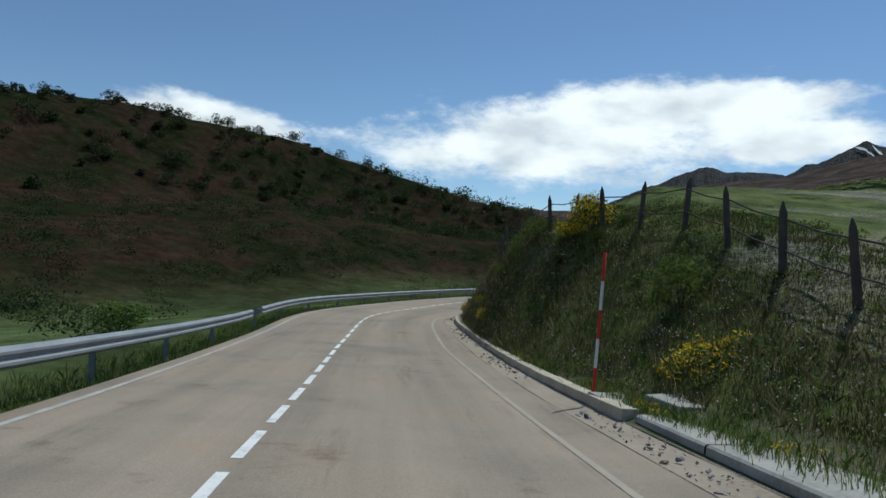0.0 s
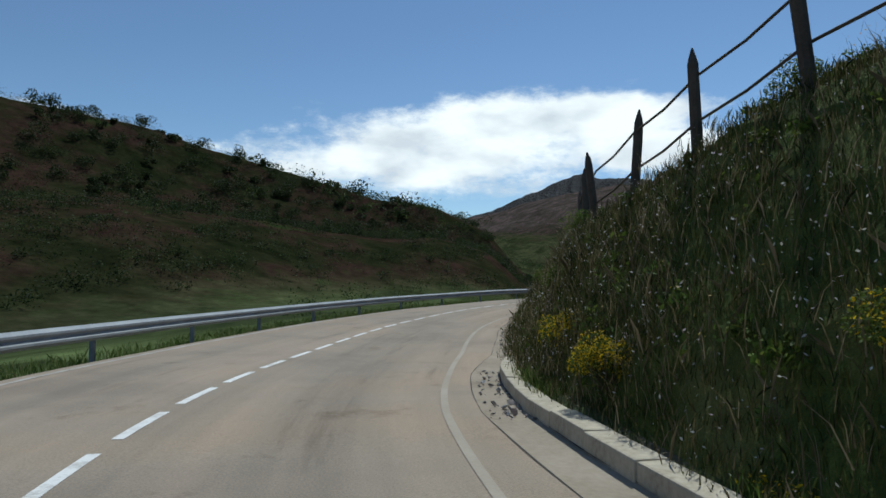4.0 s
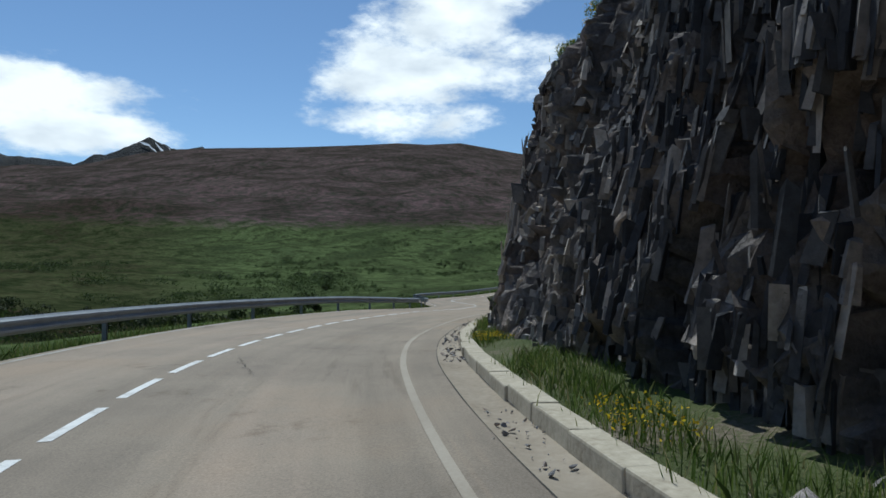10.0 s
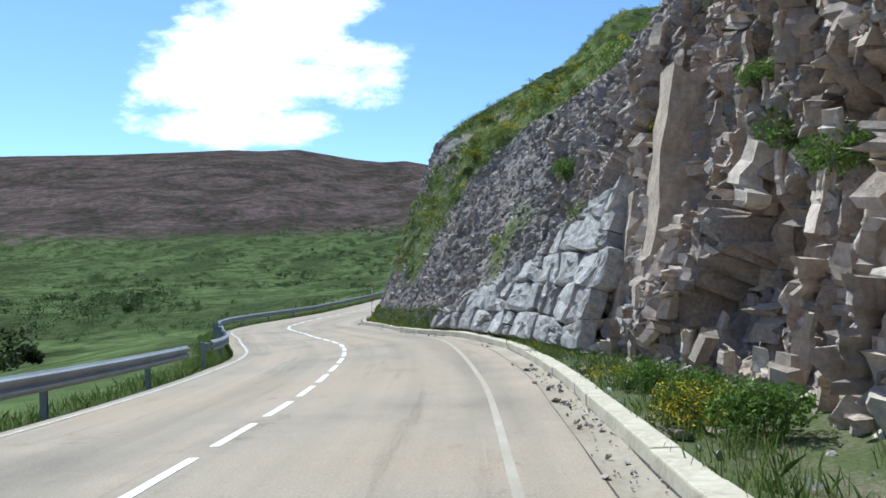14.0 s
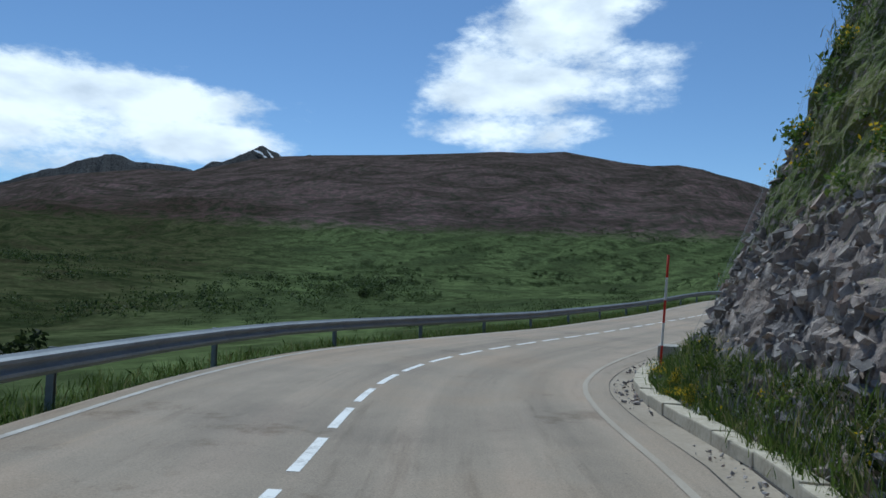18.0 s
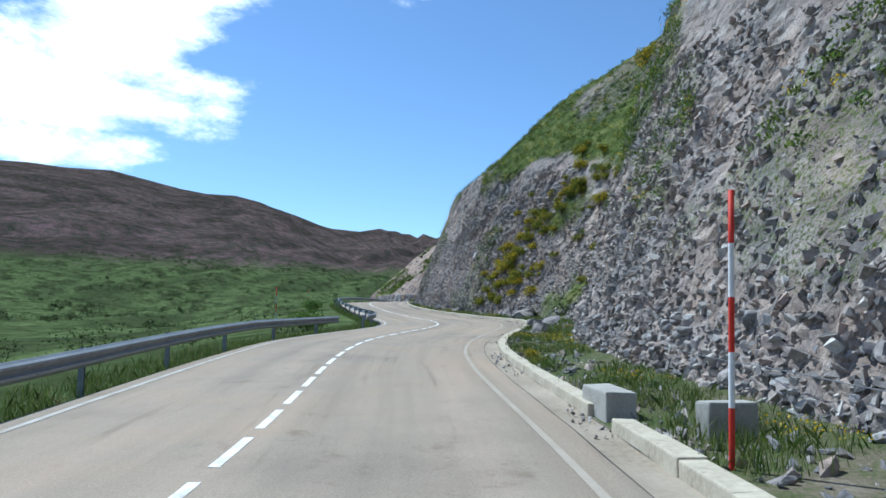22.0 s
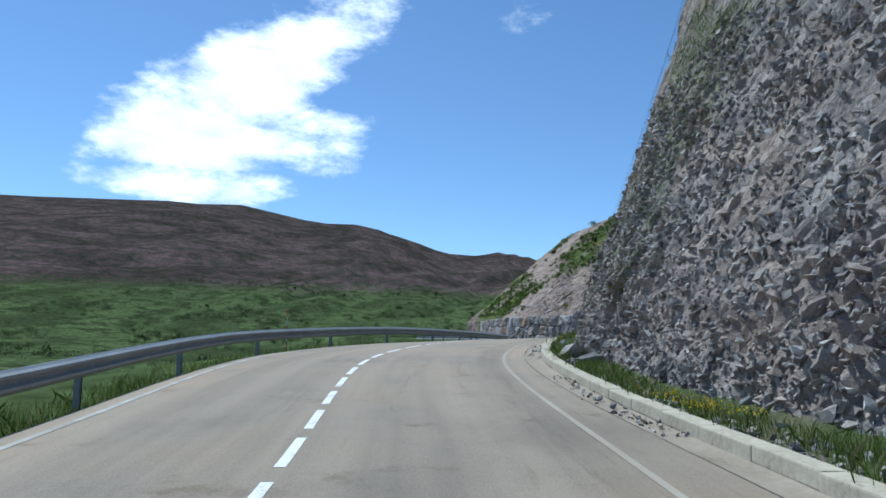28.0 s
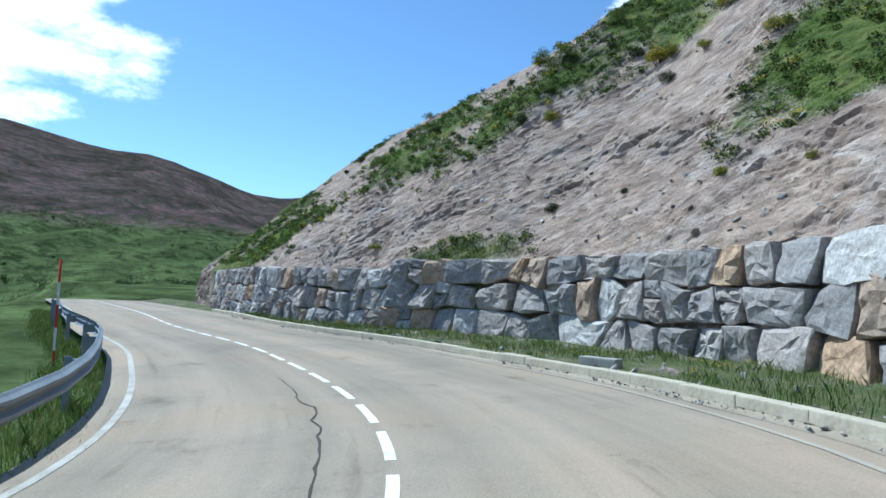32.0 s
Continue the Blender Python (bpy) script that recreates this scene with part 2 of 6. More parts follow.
# ---- the road's line ----
KNOTS = [
    (1.58, -24.45, 1.27),
    (0.62, -12.04, 0.60),
    (-0.30, 0.52, -0.17),
    (-0.87, 11.58, -0.92),
    (-1.28, 21.46, -1.38),
    (-1.10, 31.31, -1.48),
    (0.91, 40.01, -1.67),
    (4.34, 48.86, -1.69),
    (9.84, 57.41, -1.54),
    (17.94, 64.91, -1.40),
    (27.03, 70.41, -1.60),
    (37.38, 74.34, -1.90),
    (47.41, 77.45, -2.31),
    (55.90, 81.19, -2.59),
    (63.01, 86.50, -2.83),
    (71.88, 92.50, -3.03),
    (85.76, 94.74, -2.99),
    (100.16, 96.22, -2.70),
    (115.15, 97.60, -2.11),
    (130.82, 96.18, -1.58),
    (145.00, 99.47, -1.07),
    (157.84, 103.30, -0.39),
    (170.14, 106.52, 0.52),
    (180.25, 105.44, 1.01),
    (192.84, 102.82, 0.94),
    (203.28, 105.90, 0.96),
    (212.52, 111.30, 1.04),
    (223.42, 117.14, 1.17),
    (246.39, 130.01, 1.18),
]
# crossfall of the road, downward to the right: s, slope
CROSSFALL = np.array([(-24, -0.0001), (-12, -0.0002), (0, -0.0001), (12, 0.0070), (22, -0.0019), (31, -0.0088), (40, 0.0103), (50, -0.0024), (60, -0.0236), (71, -0.0116), (82, 0.0121), (93, 0.0187), (103, 0.0033), (112, -0.0180), (122, 0.0092), (132, 0.0114), (146, -0.0242), (161, -0.0049), (176, 0.0128), (192, -0.0193), (206, -0.0118), (220, 0.0062), (232, 0.0075), (242, -0.0271), (256, -0.0498), (266, -0.0130), (277, 0.0002), (290, 0.0011), (316, 0.0008)])


def spline(knots, step):
    """A smooth line through knots, sampled evenly."""
    k = np.array(knots, float)
    k = np.vstack([2 * k[0] - k[1], k, 2 * k[-1] - k[-2]])
    out = []
    for i in range(1, len(k) - 2):
        a, b, c, e = k[i - 1], k[i], k[i + 1], k[i + 2]
        for u in np.arange(0, 1, 0.02):
            out.append(0.5 * (2 * b + (c - a) * u + (2 * a - 5 * b + 4 * c - e) * u * u + (3 * b - a - 3 * c + e) * u ** 3))
    out = np.array(out + [k[-2]])
    s = np.r_[0, np.cumsum(np.linalg.norm(np.diff(out[:, :2], axis=0), axis=1))]
    at = np.arange(0, s[-1], step)
    return at, np.stack([np.interp(at, s, out[:, i]) for i in range(3)], 1)


LS, LINE = spline(KNOTS, 0.25)
START = LS[np.argmin(np.hypot(LINE[:, 0] - DRIVE[0][1], LINE[:, 1] - DRIVE[0][2]))]
LS = LS - START                     # s = 0 beside the first camera
TANG = np.gradient(LINE[:, :2], axis=0)
for _ in range(6):
    TANG[1:-1] = (TANG[:-2] + TANG[1:-1] * 2 + TANG[2:]) / 4
TANG /= np.linalg.norm(TANG, axis=1, keepdims=True)
S0, S1 = LS[0], LS[-1]


def at(s, d, h=0.0):
    """World places for s metres along the road, d to the right of its centre and h above it."""
    s, d, h = np.broadcast_arrays(*(np.asarray(v, float) for v in (s, d, h)))
    p = [np.interp(s, LS, LINE[:, i]) for i in range(3)]
    t = [np.interp(s, LS, TANG[:, i]) for i in range(2)]
    fall = np.interp(s, CROSSFALL[:, 0], CROSSFALL[:, 1]) * np.clip(d, -4.5, 4.5)
    return np.stack([p[0] + t[1] * d, p[1] - t[0] * d, p[2] + h - fall], -1)


def head(s):
    """The road's heading at s, in degrees to the left of +y."""
    t = [np.interp(s, LS, TANG[:, i]) for i in range(2)]
    return math.degrees(math.atan2(-t[0], t[1]))


def spot(s, d, h=0.0, turn=0.0):
    """A pose at the road's side, with +y along the road."""
    x, y, z = at(s, d, h)
    return pose(x, y, z, 0, 0, head(s) + turn)


# ---- mesh helpers ----
def mesh_of(name, verts, faces, material, smooth=False):
    me = bpy.data.meshes.new(name)
    me.from_pydata([tuple(v) for v in np.asarray(verts, float).tolist()], [], [tuple(f) for f in np.asarray(faces).tolist()] if isinstance(faces, np.ndarray) else faces)
    for m in material if isinstance(material, (list, tuple)) else [material]:
        me.materials.append(m)
    if smooth:
        me.polygons.foreach_set("use_smooth", np.ones(len(me.polygons), bool))
    me.update()
    return me


def grid_faces(nu, nv, flip=False):
    i = np.arange((nu - 1) * (nv - 1))
    a = i // (nv - 1) * nv + i % (nv - 1)
    f = np.stack([a, a + nv, a + nv + 1, a + 1], 1)
    return f[:, ::-1] if flip else f


def strip(name, s, rails, material, parent=None, smooth=True):
    """A band along the road: rails are (d, h), numbers or one per s, from left to right."""
    s = np.asarray(s, float)
    v = np.stack([at(s, d, h) for d, h in rails], 1)
    ob = new(name, mesh_of(name, v.reshape(-1, 3), grid_faces(len(s), len(rails), True), material, smooth))
    if parent:
        ob.parent = parent
    return ob


def part(name, me, parent, label="", m=None):
    ob = new(name, me)
    ob.parent = parent
    if m is not None:
        ob.matrix_basis = m
    if label:
        ob["label"] = label
    return ob


def fractal(p, scale, octaves=4, seed=0.0):
    out = np.empty(len(p))
    for i, (x, y, z) in enumerate(p.tolist()):
        out[i] = noise.fractal((x * scale + seed, y * scale + seed * 1.7, z * scale), 0.9, 2.1, octaves)
    return out


# ---- the large structure ----
# where the asphalt ends on the right: s, offset
EDGE = np.array([(-30, 4.05), (0, 4.05), (4, 4.05), (8, 4.00), (12, 3.93), (16, 3.88), (20, 3.86), (24, 3.76), (28, 3.56), (32, 3.40), (36, 3.50), (40, 3.86), (44, 3.86), (48, 3.65), (52, 3.50), (56, 3.50), (60, 3.57), (64, 3.58), (68, 3.56), (72, 3.58), (76, 3.69), (80, 3.80), (84, 3.79), (88, 3.73), (92, 3.69), (96, 3.63), (100, 3.67), (104, 3.79), (108, 3.78), (112, 3.40), (116, 2.98), (120, 3.20), (124, 3.66), (128, 3.70), (132, 3.74), (136, 3.79), (140, 3.80), (144, 3.74), (148, 3.67), (152, 3.60), (156, 3.56), (160, 3.61), (164, 3.68), (168, 3.73), (172, 3.80), (176, 3.92), (180, 4.04), (184, 4.16), (188, 4.29), (192, 4.39), (196, 4.41), (200, 4.37), (204, 4.31), (208, 4.32), (212, 4.36), (216, 4.25), (220, 4.07), (224, 3.92), (228, 3.85), (232, 3.78), (236, 3.67), (240, 3.62), (244, 3.70), (248, 3.89), (252, 4.19), (256, 4.45), (260, 4.42), (264, 4.29), (268, 4.25), (272, 4.12), (276, 4.00), (280, 3.80), (330, 3.40)])
# width of the gutter: s, metres
GUTTER_WIDE = np.array([(-30, 0.7), (20, 0.66), (34, 0.5), (60, 0.46), (330, 0.46)])
# painted line on the right, and where the asphalt ends on the left: s, offset
RIGHT_LINE = np.array([(0, 3.33), (4, 3.33), (8, 3.31), (12, 3.28), (16, 3.22), (20, 3.13), (24, 3.06), (28, 2.99), (32, 3.01), (36, 3.15), (40, 3.20), (44, 3.11), (48, 3.00), (52, 2.96), (56, 2.99), (60, 3.04), (64, 3.07), (68, 3.07), (72, 3.07), (76, 3.11), (80, 3.19), (84, 3.20), (88, 3.10), (92, 2.99), (96, 2.94), (100, 2.92), (104, 2.92), (108, 2.95), (112, 3.06), (116, 2.83), (120, 3.05), (124, 3.22), (128, 3.29), (132, 3.33), (136, 3.27), (140, 3.18), (144, 3.16), (148, 3.19), (152, 3.22), (156, 3.23), (160, 3.23), (164, 3.21), (168, 3.21), (172, 3.26), (176, 3.36), (180, 3.44), (184, 3.46), (188, 3.44), (192, 3.42), (196, 3.40), (200, 3.38), (204, 3.36), (208, 3.34), (212, 3.31), (216, 3.29), (220, 3.28), (224, 3.27), (228, 3.27), (232, 3.26), (236, 3.24), (240, 3.27), (244, 3.39), (248, 3.58), (252, 3.84), (256, 4.09), (260, 4.21), (264, 4.14), (268, 4.10), (272, 3.98), (276, 3.85), (280, 3.65), (330, 3.00)])
LEFT = np.array([(0, -2.80), (4, -2.80), (8, -2.82), (12, -2.87), (16, -2.92), (20, -2.97), (24, -3.02), (28, -3.08), (32, -3.15), (36, -3.18), (40, -3.18), (44, -3.18), (48, -3.18), (52, -3.18), (56, -3.18), (60, -3.18), (64, -3.18), (68, -3.18), (72, -3.18), (76, -3.18), (80, -3.18), (84, -3.18), (88, -3.18), (92, -3.18), (96, -3.18), (100, -3.18), (104, -3.17), (108, -3.18), (112, -3.18), (116, -3.14), (120, -3.07), (124, -3.08), (128, -3.14), (132, -3.14), (136, -3.06), (140, -2.98), (144, -2.92), (148, -2.90), (152, -2.91), (156, -2.95), (160, -3.02), (164, -3.03), (168, -2.96), (172, -2.89), (176, -2.92), (180, -3.02), (184, -3.09), (188, -3.14), (192, -3.17), (196, -3.18), (200, -3.17), (204, -3.16), (208, -3.16), (212, -3.17), (216, -3.15), (220, -3.10), (224, -3.05), (228, -3.08), (232, -3.14), (236, -3.18), (240, -3.15), (244, -3.06), (248, -3.05), (252, -3.13), (256, -3.18), (260, -3.18), (264, -3.17), (268, -3.14), (272, -3.12), (276, -3.11), (280, -3.11)])


def edge_at(s):
    return np.interp(s, EDGE[:, 0], EDGE[:, 1])


ss = np.arange(S0, S1, 0.5)
EDGE_SS = edge_at(ss)
GUT_SS = EDGE_SS + np.interp(ss, GUTTER_WIDE[:, 0], GUTTER_WIDE[:, 1])
LINE_SS = np.interp(ss, RIGHT_LINE[:, 0], RIGHT_LINE[:, 1])
LEFT_SS = np.interp(ss, LEFT[:, 0], LEFT[:, 1])
LANES = (-2.4, -1.6, -0.8, 0.0, 0.8, 1.6, 2.4)
road = strip("road", ss, [(LEFT_SS - 0.25, -0.04), (LEFT_SS, 0.0)] + [(q, 0.02 - 0.006 * abs(q)) for q in LANES] + [(EDGE_SS, 0.0)], ASPHALT)
across = np.stack([LEFT_SS - 0.25, LEFT_SS] + [np.full(len(ss), q) for q in LANES] + [EDGE_SS], 1)
for attr_name, values in (("along", np.repeat(ss[:, None], 10, 1)), ("across", across)):
    road.data.attributes.new(attr_name, "FLOAT", "POINT").data.foreach_set("value", values.astype(np.float32).ravel())
tagged(road, "worn pale grey asphalt road winding through the hills", "road", kind="structure")
part("edge_line", strip("edge_line", ss, [(LEFT_SS + 0.14, 0.006), (LEFT_SS + 0.24, 0.007)], EDGE_PAINT).data, road, "white edge line")
part("edge_line", strip("edge_line", ss, [(LINE_SS - 0.045, 0.009), (LINE_SS + 0.045, 0.008)], WORN).data, road, "faded edge line")
for ob in [o for o in bpy.data.objects if o.name.startswith("edge_line") and o.parent is None]:
    bpy.data.objects.remove(ob)
DASH, PERIOD, PHASE = 1.28, 1.775, 0.6
for k in range(int((S1 - S0) / PERIOD) - 1):
    a = math.floor(S0 / PERIOD) * PERIOD + PERIOD + k * PERIOD + PHASE
    strip("dash", np.linspace(a, a + DASH, 5), [(-0.055, 0.024), (0.055, 0.024)], PAINT, road)
gutter = strip("gutter", ss, [(EDGE_SS, 0.0), (GUT_SS - 0.2, -0.03), (GUT_SS, 0.0)], GUTTER)
tagged(gutter, "shallow pale concrete gutter beside the asphalt", "gutter", kind="structure")


def hash_of(i, j, k):
    v = np.sin(i * 127.1 + j * 311.7 + k * 74.7) * 43758.5453
    return v - np.floor(v)


def facets(a, b, seed):
    """Broken rock: flat tilted plates over irregular cells. Relief, a number for each cell, distance to the joint."""
    ia, ib = np.floor(a), np.floor(b)
    best, second = np.full(a.shape, 9.0), np.full(a.shape, 9.0)
    keep = [np.zeros(a.shape) for _ in range(4)]
    for di in (-1, 0, 1):
        for dj in (-1, 0, 1):
            ci, cj = ia + di, ib + dj
            px, py = ci + hash_of(ci, cj, seed), cj + hash_of(ci, cj, seed + 1)
            q = np.hypot(a - px, b - py)
            win = q < best
            second = np.where(win, best, np.minimum(second, q))
            best = np.where(win, q, best)
            for n, v in enumerate((ci, cj, px, py)):
                keep[n] = np.where(win, v, keep[n])
    ci, cj, px, py = keep
    r = hash_of(ci, cj, seed + 2)
    tilt = (hash_of(ci, cj, seed + 3) - 0.5) * (a - px) + (hash_of(ci, cj, seed + 4) - 0.5) * (b - py)
    return (r - 0.5) + 1.5 * tilt, r, second - best


# Bank profiles: s, toe, face angle, face height, upper angle, upper height
PROFILE = [
    (-20, 6.69, 20, 0.6, 15, 0.8), (6, 5.85, 26, 1.0, 20, 0.4), (10, 5.26, 36, 1.9, 21, 0.5), (15, 4.83, 45, 3.4, 21, 0.3), (24, 4.44, 60, 3.9, 25, 1.9),
    (36, 4.29, 63, 2.3, 24, 1.3), (50, 4.27, 55, 3.1, 22, 1.5), (56, 4.50, 63, 3.3, 28, 3.3), (61, 5.10, 65, 3.9, 30, 2.4), (64, 5.60, 80, 4.2, 33, 1.8),
    (66, 5.50, 84, 4.5, 33, 0.6), (70, 5.60, 78, 5.9, 35, 2.6), (75, 4.80, 74, 6.4, 37, 2.4), (78, 5.00, 72, 6.8, 38, 2.3), (82, 5.40, 78, 7.6, 38, 2.4),
    (90, 5.50, 86, 9.1, 38, 2.7), (97, 6.04, 78, 9.0, 41, 4.1), (104, 5.54, 72, 8.2, 44, 5.1), (111, 4.35, 63, 7.6, 43, 4.1),
]
PROFILE2 = [
    (117, 3.75, 60, 8.0, 40, 3.4), (121, 4.00, 64, 7.9, 36, 3.2), (128, 4.75, 69, 10.2, 31, 4.3), (136, 5.20, 56, 11.2, 33, 4.5), (142, 4.65, 56, 14.3, 38, 5.5),
    (150, 5.72, 62, 14.6, 41, 6.5), (165, 6.42, 68, 13.0, 46, 10.2), (180, 6.91, 74, 11.0, 48, 15.0), (194, 8.35, 68, 9.6, 51, 14.9), (205, 7.30, 70, 11.8, 51, 12.6),
    (215, 6.58, 77, 13.3, 47, 7.9), (225, 5.30, 69, 13.9, 39, 4.9), (233, 5.15, 67, 13.2, 38, 4.9), (241, 4.55, 72, 11.9, 41, 5.9), (246, 5.48, 57, 6.6, 44, 12.0),
    (251, 7.11, 55, 2.8, 45, 17.0), (256, 8.16, 75, 2.7, 46, 18.1), (259, 9.05, 82, 2.8, 48, 18.1), (262, 9.88, 82, 2.9, 50, 18.3), (266, 10.15, 83, 2.9, 55, 18.7),
    (270, 9.57, 82, 2.7, 49, 18.4), (275, 7.52, 82, 2.5, 48, 14.3), (284, 5.14, 83, 2.4, 42, 11.9), (330, 5.30, 82, 2.4, 36, 9.7),
]
PR = np.array(PROFILE + PROFILE2, float)
# Bank surfaces: s, relief, plants on the face, dark slate, warm brown, stone size, upright grain, plants above
STYLE = np.array([
    (-20, 0.05, 0.9, 0, 0.3, 0.5, 1, 0.9), (42, 0.06, 0.95, 0, 0.3, 0.5, 1, 0.9), (47, 0.1, 0.6, 0.1, 0.3, 0.4, 1, 0.9), (53, 0.14, 0.42, 0.2, 0.3, 0.4, 1, 0.9), (56, 0.14, 0.5, 0.45, 0.3, 0.45, 1, 0.95), (63, 0.34, 0.05, 0.9, 0.1, 0.42, 2.4, 0.95),
    (80, 0.34, 0.1, 0.9, 0.12, 0.42, 2.6, 0.9), (90, 0.34, 0.05, 0.8, 0.15, 0.45, 3.0, 0.75), (96, 0.42, 0.1, 0.05, 0.75, 0.7, 1.8, 0.75), (103, 0.36, 0.15, 0.0, 0.65, 0.6, 1.5, 0.85), (112, 0.24, 0.32, 0.35, 0.1, 0.42, 1.2, 0.95),
    (124, 0.15, 0.2, 0.45, 0.3, 0.42, 1, 0.85), (138, 0.16, 0.1, 0.35, 0.3, 0.42, 1, 0.75), (146, 0.16, 0.08, 0.15, 0.3, 0.42, 1, 0.75), (172, 0.15, 0.05, 0.05, 0.25, 0.45, 1, 0.8), (182, 0.18, 0.3, 0.1, 0.25, 0.45, 1.1, 0.95), (189, 0.22, 0.36, 0.2, 0.25, 0.5, 1.2, 0.95), (203, 0.22, 0.36, 0.3, 0.3, 0.5, 1.2, 0.9), (206, 0.22, 0.1, 0.3, 0.3, 0.5, 1.2, 0.9),
    (213, 0.26, 0.07, 0.3, 0.3, 0.55, 1.2, 0.75), (222, 0.2, 0.08, 0.25, 0.3, 0.45, 1, 0.6), (230, 0.17, 0.07, 0.15, 0.35, 0.45, 1, 0.55), (242, 0.16, 0.07, 0.1, 0.4, 0.42, 1, 0.55), (246, 0.14, 0.55, 0.05, 0.6, 0.4, 1, 0.7), (254, 0.12, 0.5, 0.0, 0.8, 0.4, 1, 0.5), (259, 0.12, 0.2, 0.0, 0.9, 0.4, 1, 0.3), (330, 0.12, 0.2, 0.0, 0.9, 0.4, 1, 0.36)], float)


def profile_at(s):
    return [np.interp(s, PR[:, 0], PR[:, i]) for i in range(1, 6)]


def style_at(s):
    return [np.interp(s, STYLE[:, 0], STYLE[:, i]) for i in range(1, 8)]


def bank_point(s, u):
    """Offset and height on the bank at s, u metres up its profile from the toe, and the slope there."""
    toe, a1, h1, a2, h2 = profile_at(s)
    a1, a2 = np.radians(a1), np.radians(a2)
    l1, l2 = h1 / np.sin(a1), h2 / np.sin(a2)
    v, w, e = np.clip(u, 0, l1), np.clip(u - l1, 0, l2), np.clip(u - l1 - l2, 0, None)
    slope = np.where(u < l1, a1, np.where(u < l1 + l2, a2, 0.1))
    return toe + v * np.cos(a1) + w * np.cos(a2) + e * 0.98, 0.05 + v * np.sin(a1) + w * np.sin(a2) + e * 0.05, slope, u / l1


def bank_relief(s, u):
    """How far the surface stands out from the bare profile, with the number of the stone and the plants there."""
    amp, veg, dark, warm, size, upright, above = style_at(s)
    _, _, slope, along = bank_point(s, u)
    rows = np.stack([s * 0.35, u * 0.35, np.zeros_like(s)], -1).reshape(-1, 3)
    wob = fractal(rows, 1.0, 4, 7.0).reshape(s.shape)
    broad = fractal(rows, 0.3, 3, 17.0).reshape(s.shape)
    warp = fractal(rows[:, [1, 0, 2]] * (1.3, 1.3, 1) + (31.0, 5.0, 0), 1.0, 3, 3.0).reshape(s.shape)
    lay = u * 0.9 / upright + 0.5 * s * (upright < 1.4) + 1.3 * wob
    big, c1, _ = facets((s + 1.3 * warp - 0.3 * u / upright) / (2.2 * size + 0.5), lay / (1.7 * size + 0.4), 1)
    mid, c2, e2 = facets((s + 0.5 * warp - 0.3 * u / upright) / (0.9 * size), (u / upright + 0.3 * s + 0.5 * wob) / (0.75 * size), 11)
    tiny, c3, e3 = facets((s + 0.2 * warp + 0.3 * u / upright) / (0.62 * size), (u / upright + 0.2 * s) / (0.55 * size), 23)
    huge, _, eh = facets((s + 1.5 * warp) / 4.6, (u / np.sqrt(upright) + 0.45 * s + 2.0 * wob) / 3.6, 41)
    top = np.clip((along - 0.9) / 0.3, 0, 1)
    loose = np.clip((fractal(rows[:, [1, 0, 2]], 0.45, 3, 29.0).reshape(s.shape) + 0.12) * 3.5, 0.25, 1) * (upright < 1.4) + (upright >= 1.4)
    patch = np.clip((broad + 0.25 * wob) * 1.1, -0.5, 0.5)
    veg = np.clip(veg + (above - veg) * top + 0.8 * patch, 0, 1)
    out = amp * (1.0 - 0.7 * veg) * (1.5 * huge * (0.2 + np.clip((amp - 0.15) * 4, 0, 1)) + (1.1 * big + 0.85 * mid - 0.35 * np.exp(-(e2 / 0.09) ** 2)) * loose + 0.32 * tiny) + 0.3 * wob * (0.3 + amp) + 0.8 * amp * broad
    fade = np.clip(u / 0.6, 0, 1)
    return out * fade, c2 * 0.6 + c3 * 0.4, veg, slope


def bank_world(s, u):
    s, u = np.broadcast_arrays(np.asarray(s, float), np.asarray(u, float))
    d, h, slope, _ = bank_point(s, u)
    out, cell, veg, _ = bank_relief(s, u)
    return at(s, d - out * np.sin(slope), h + out * np.cos(slope)), cell, veg


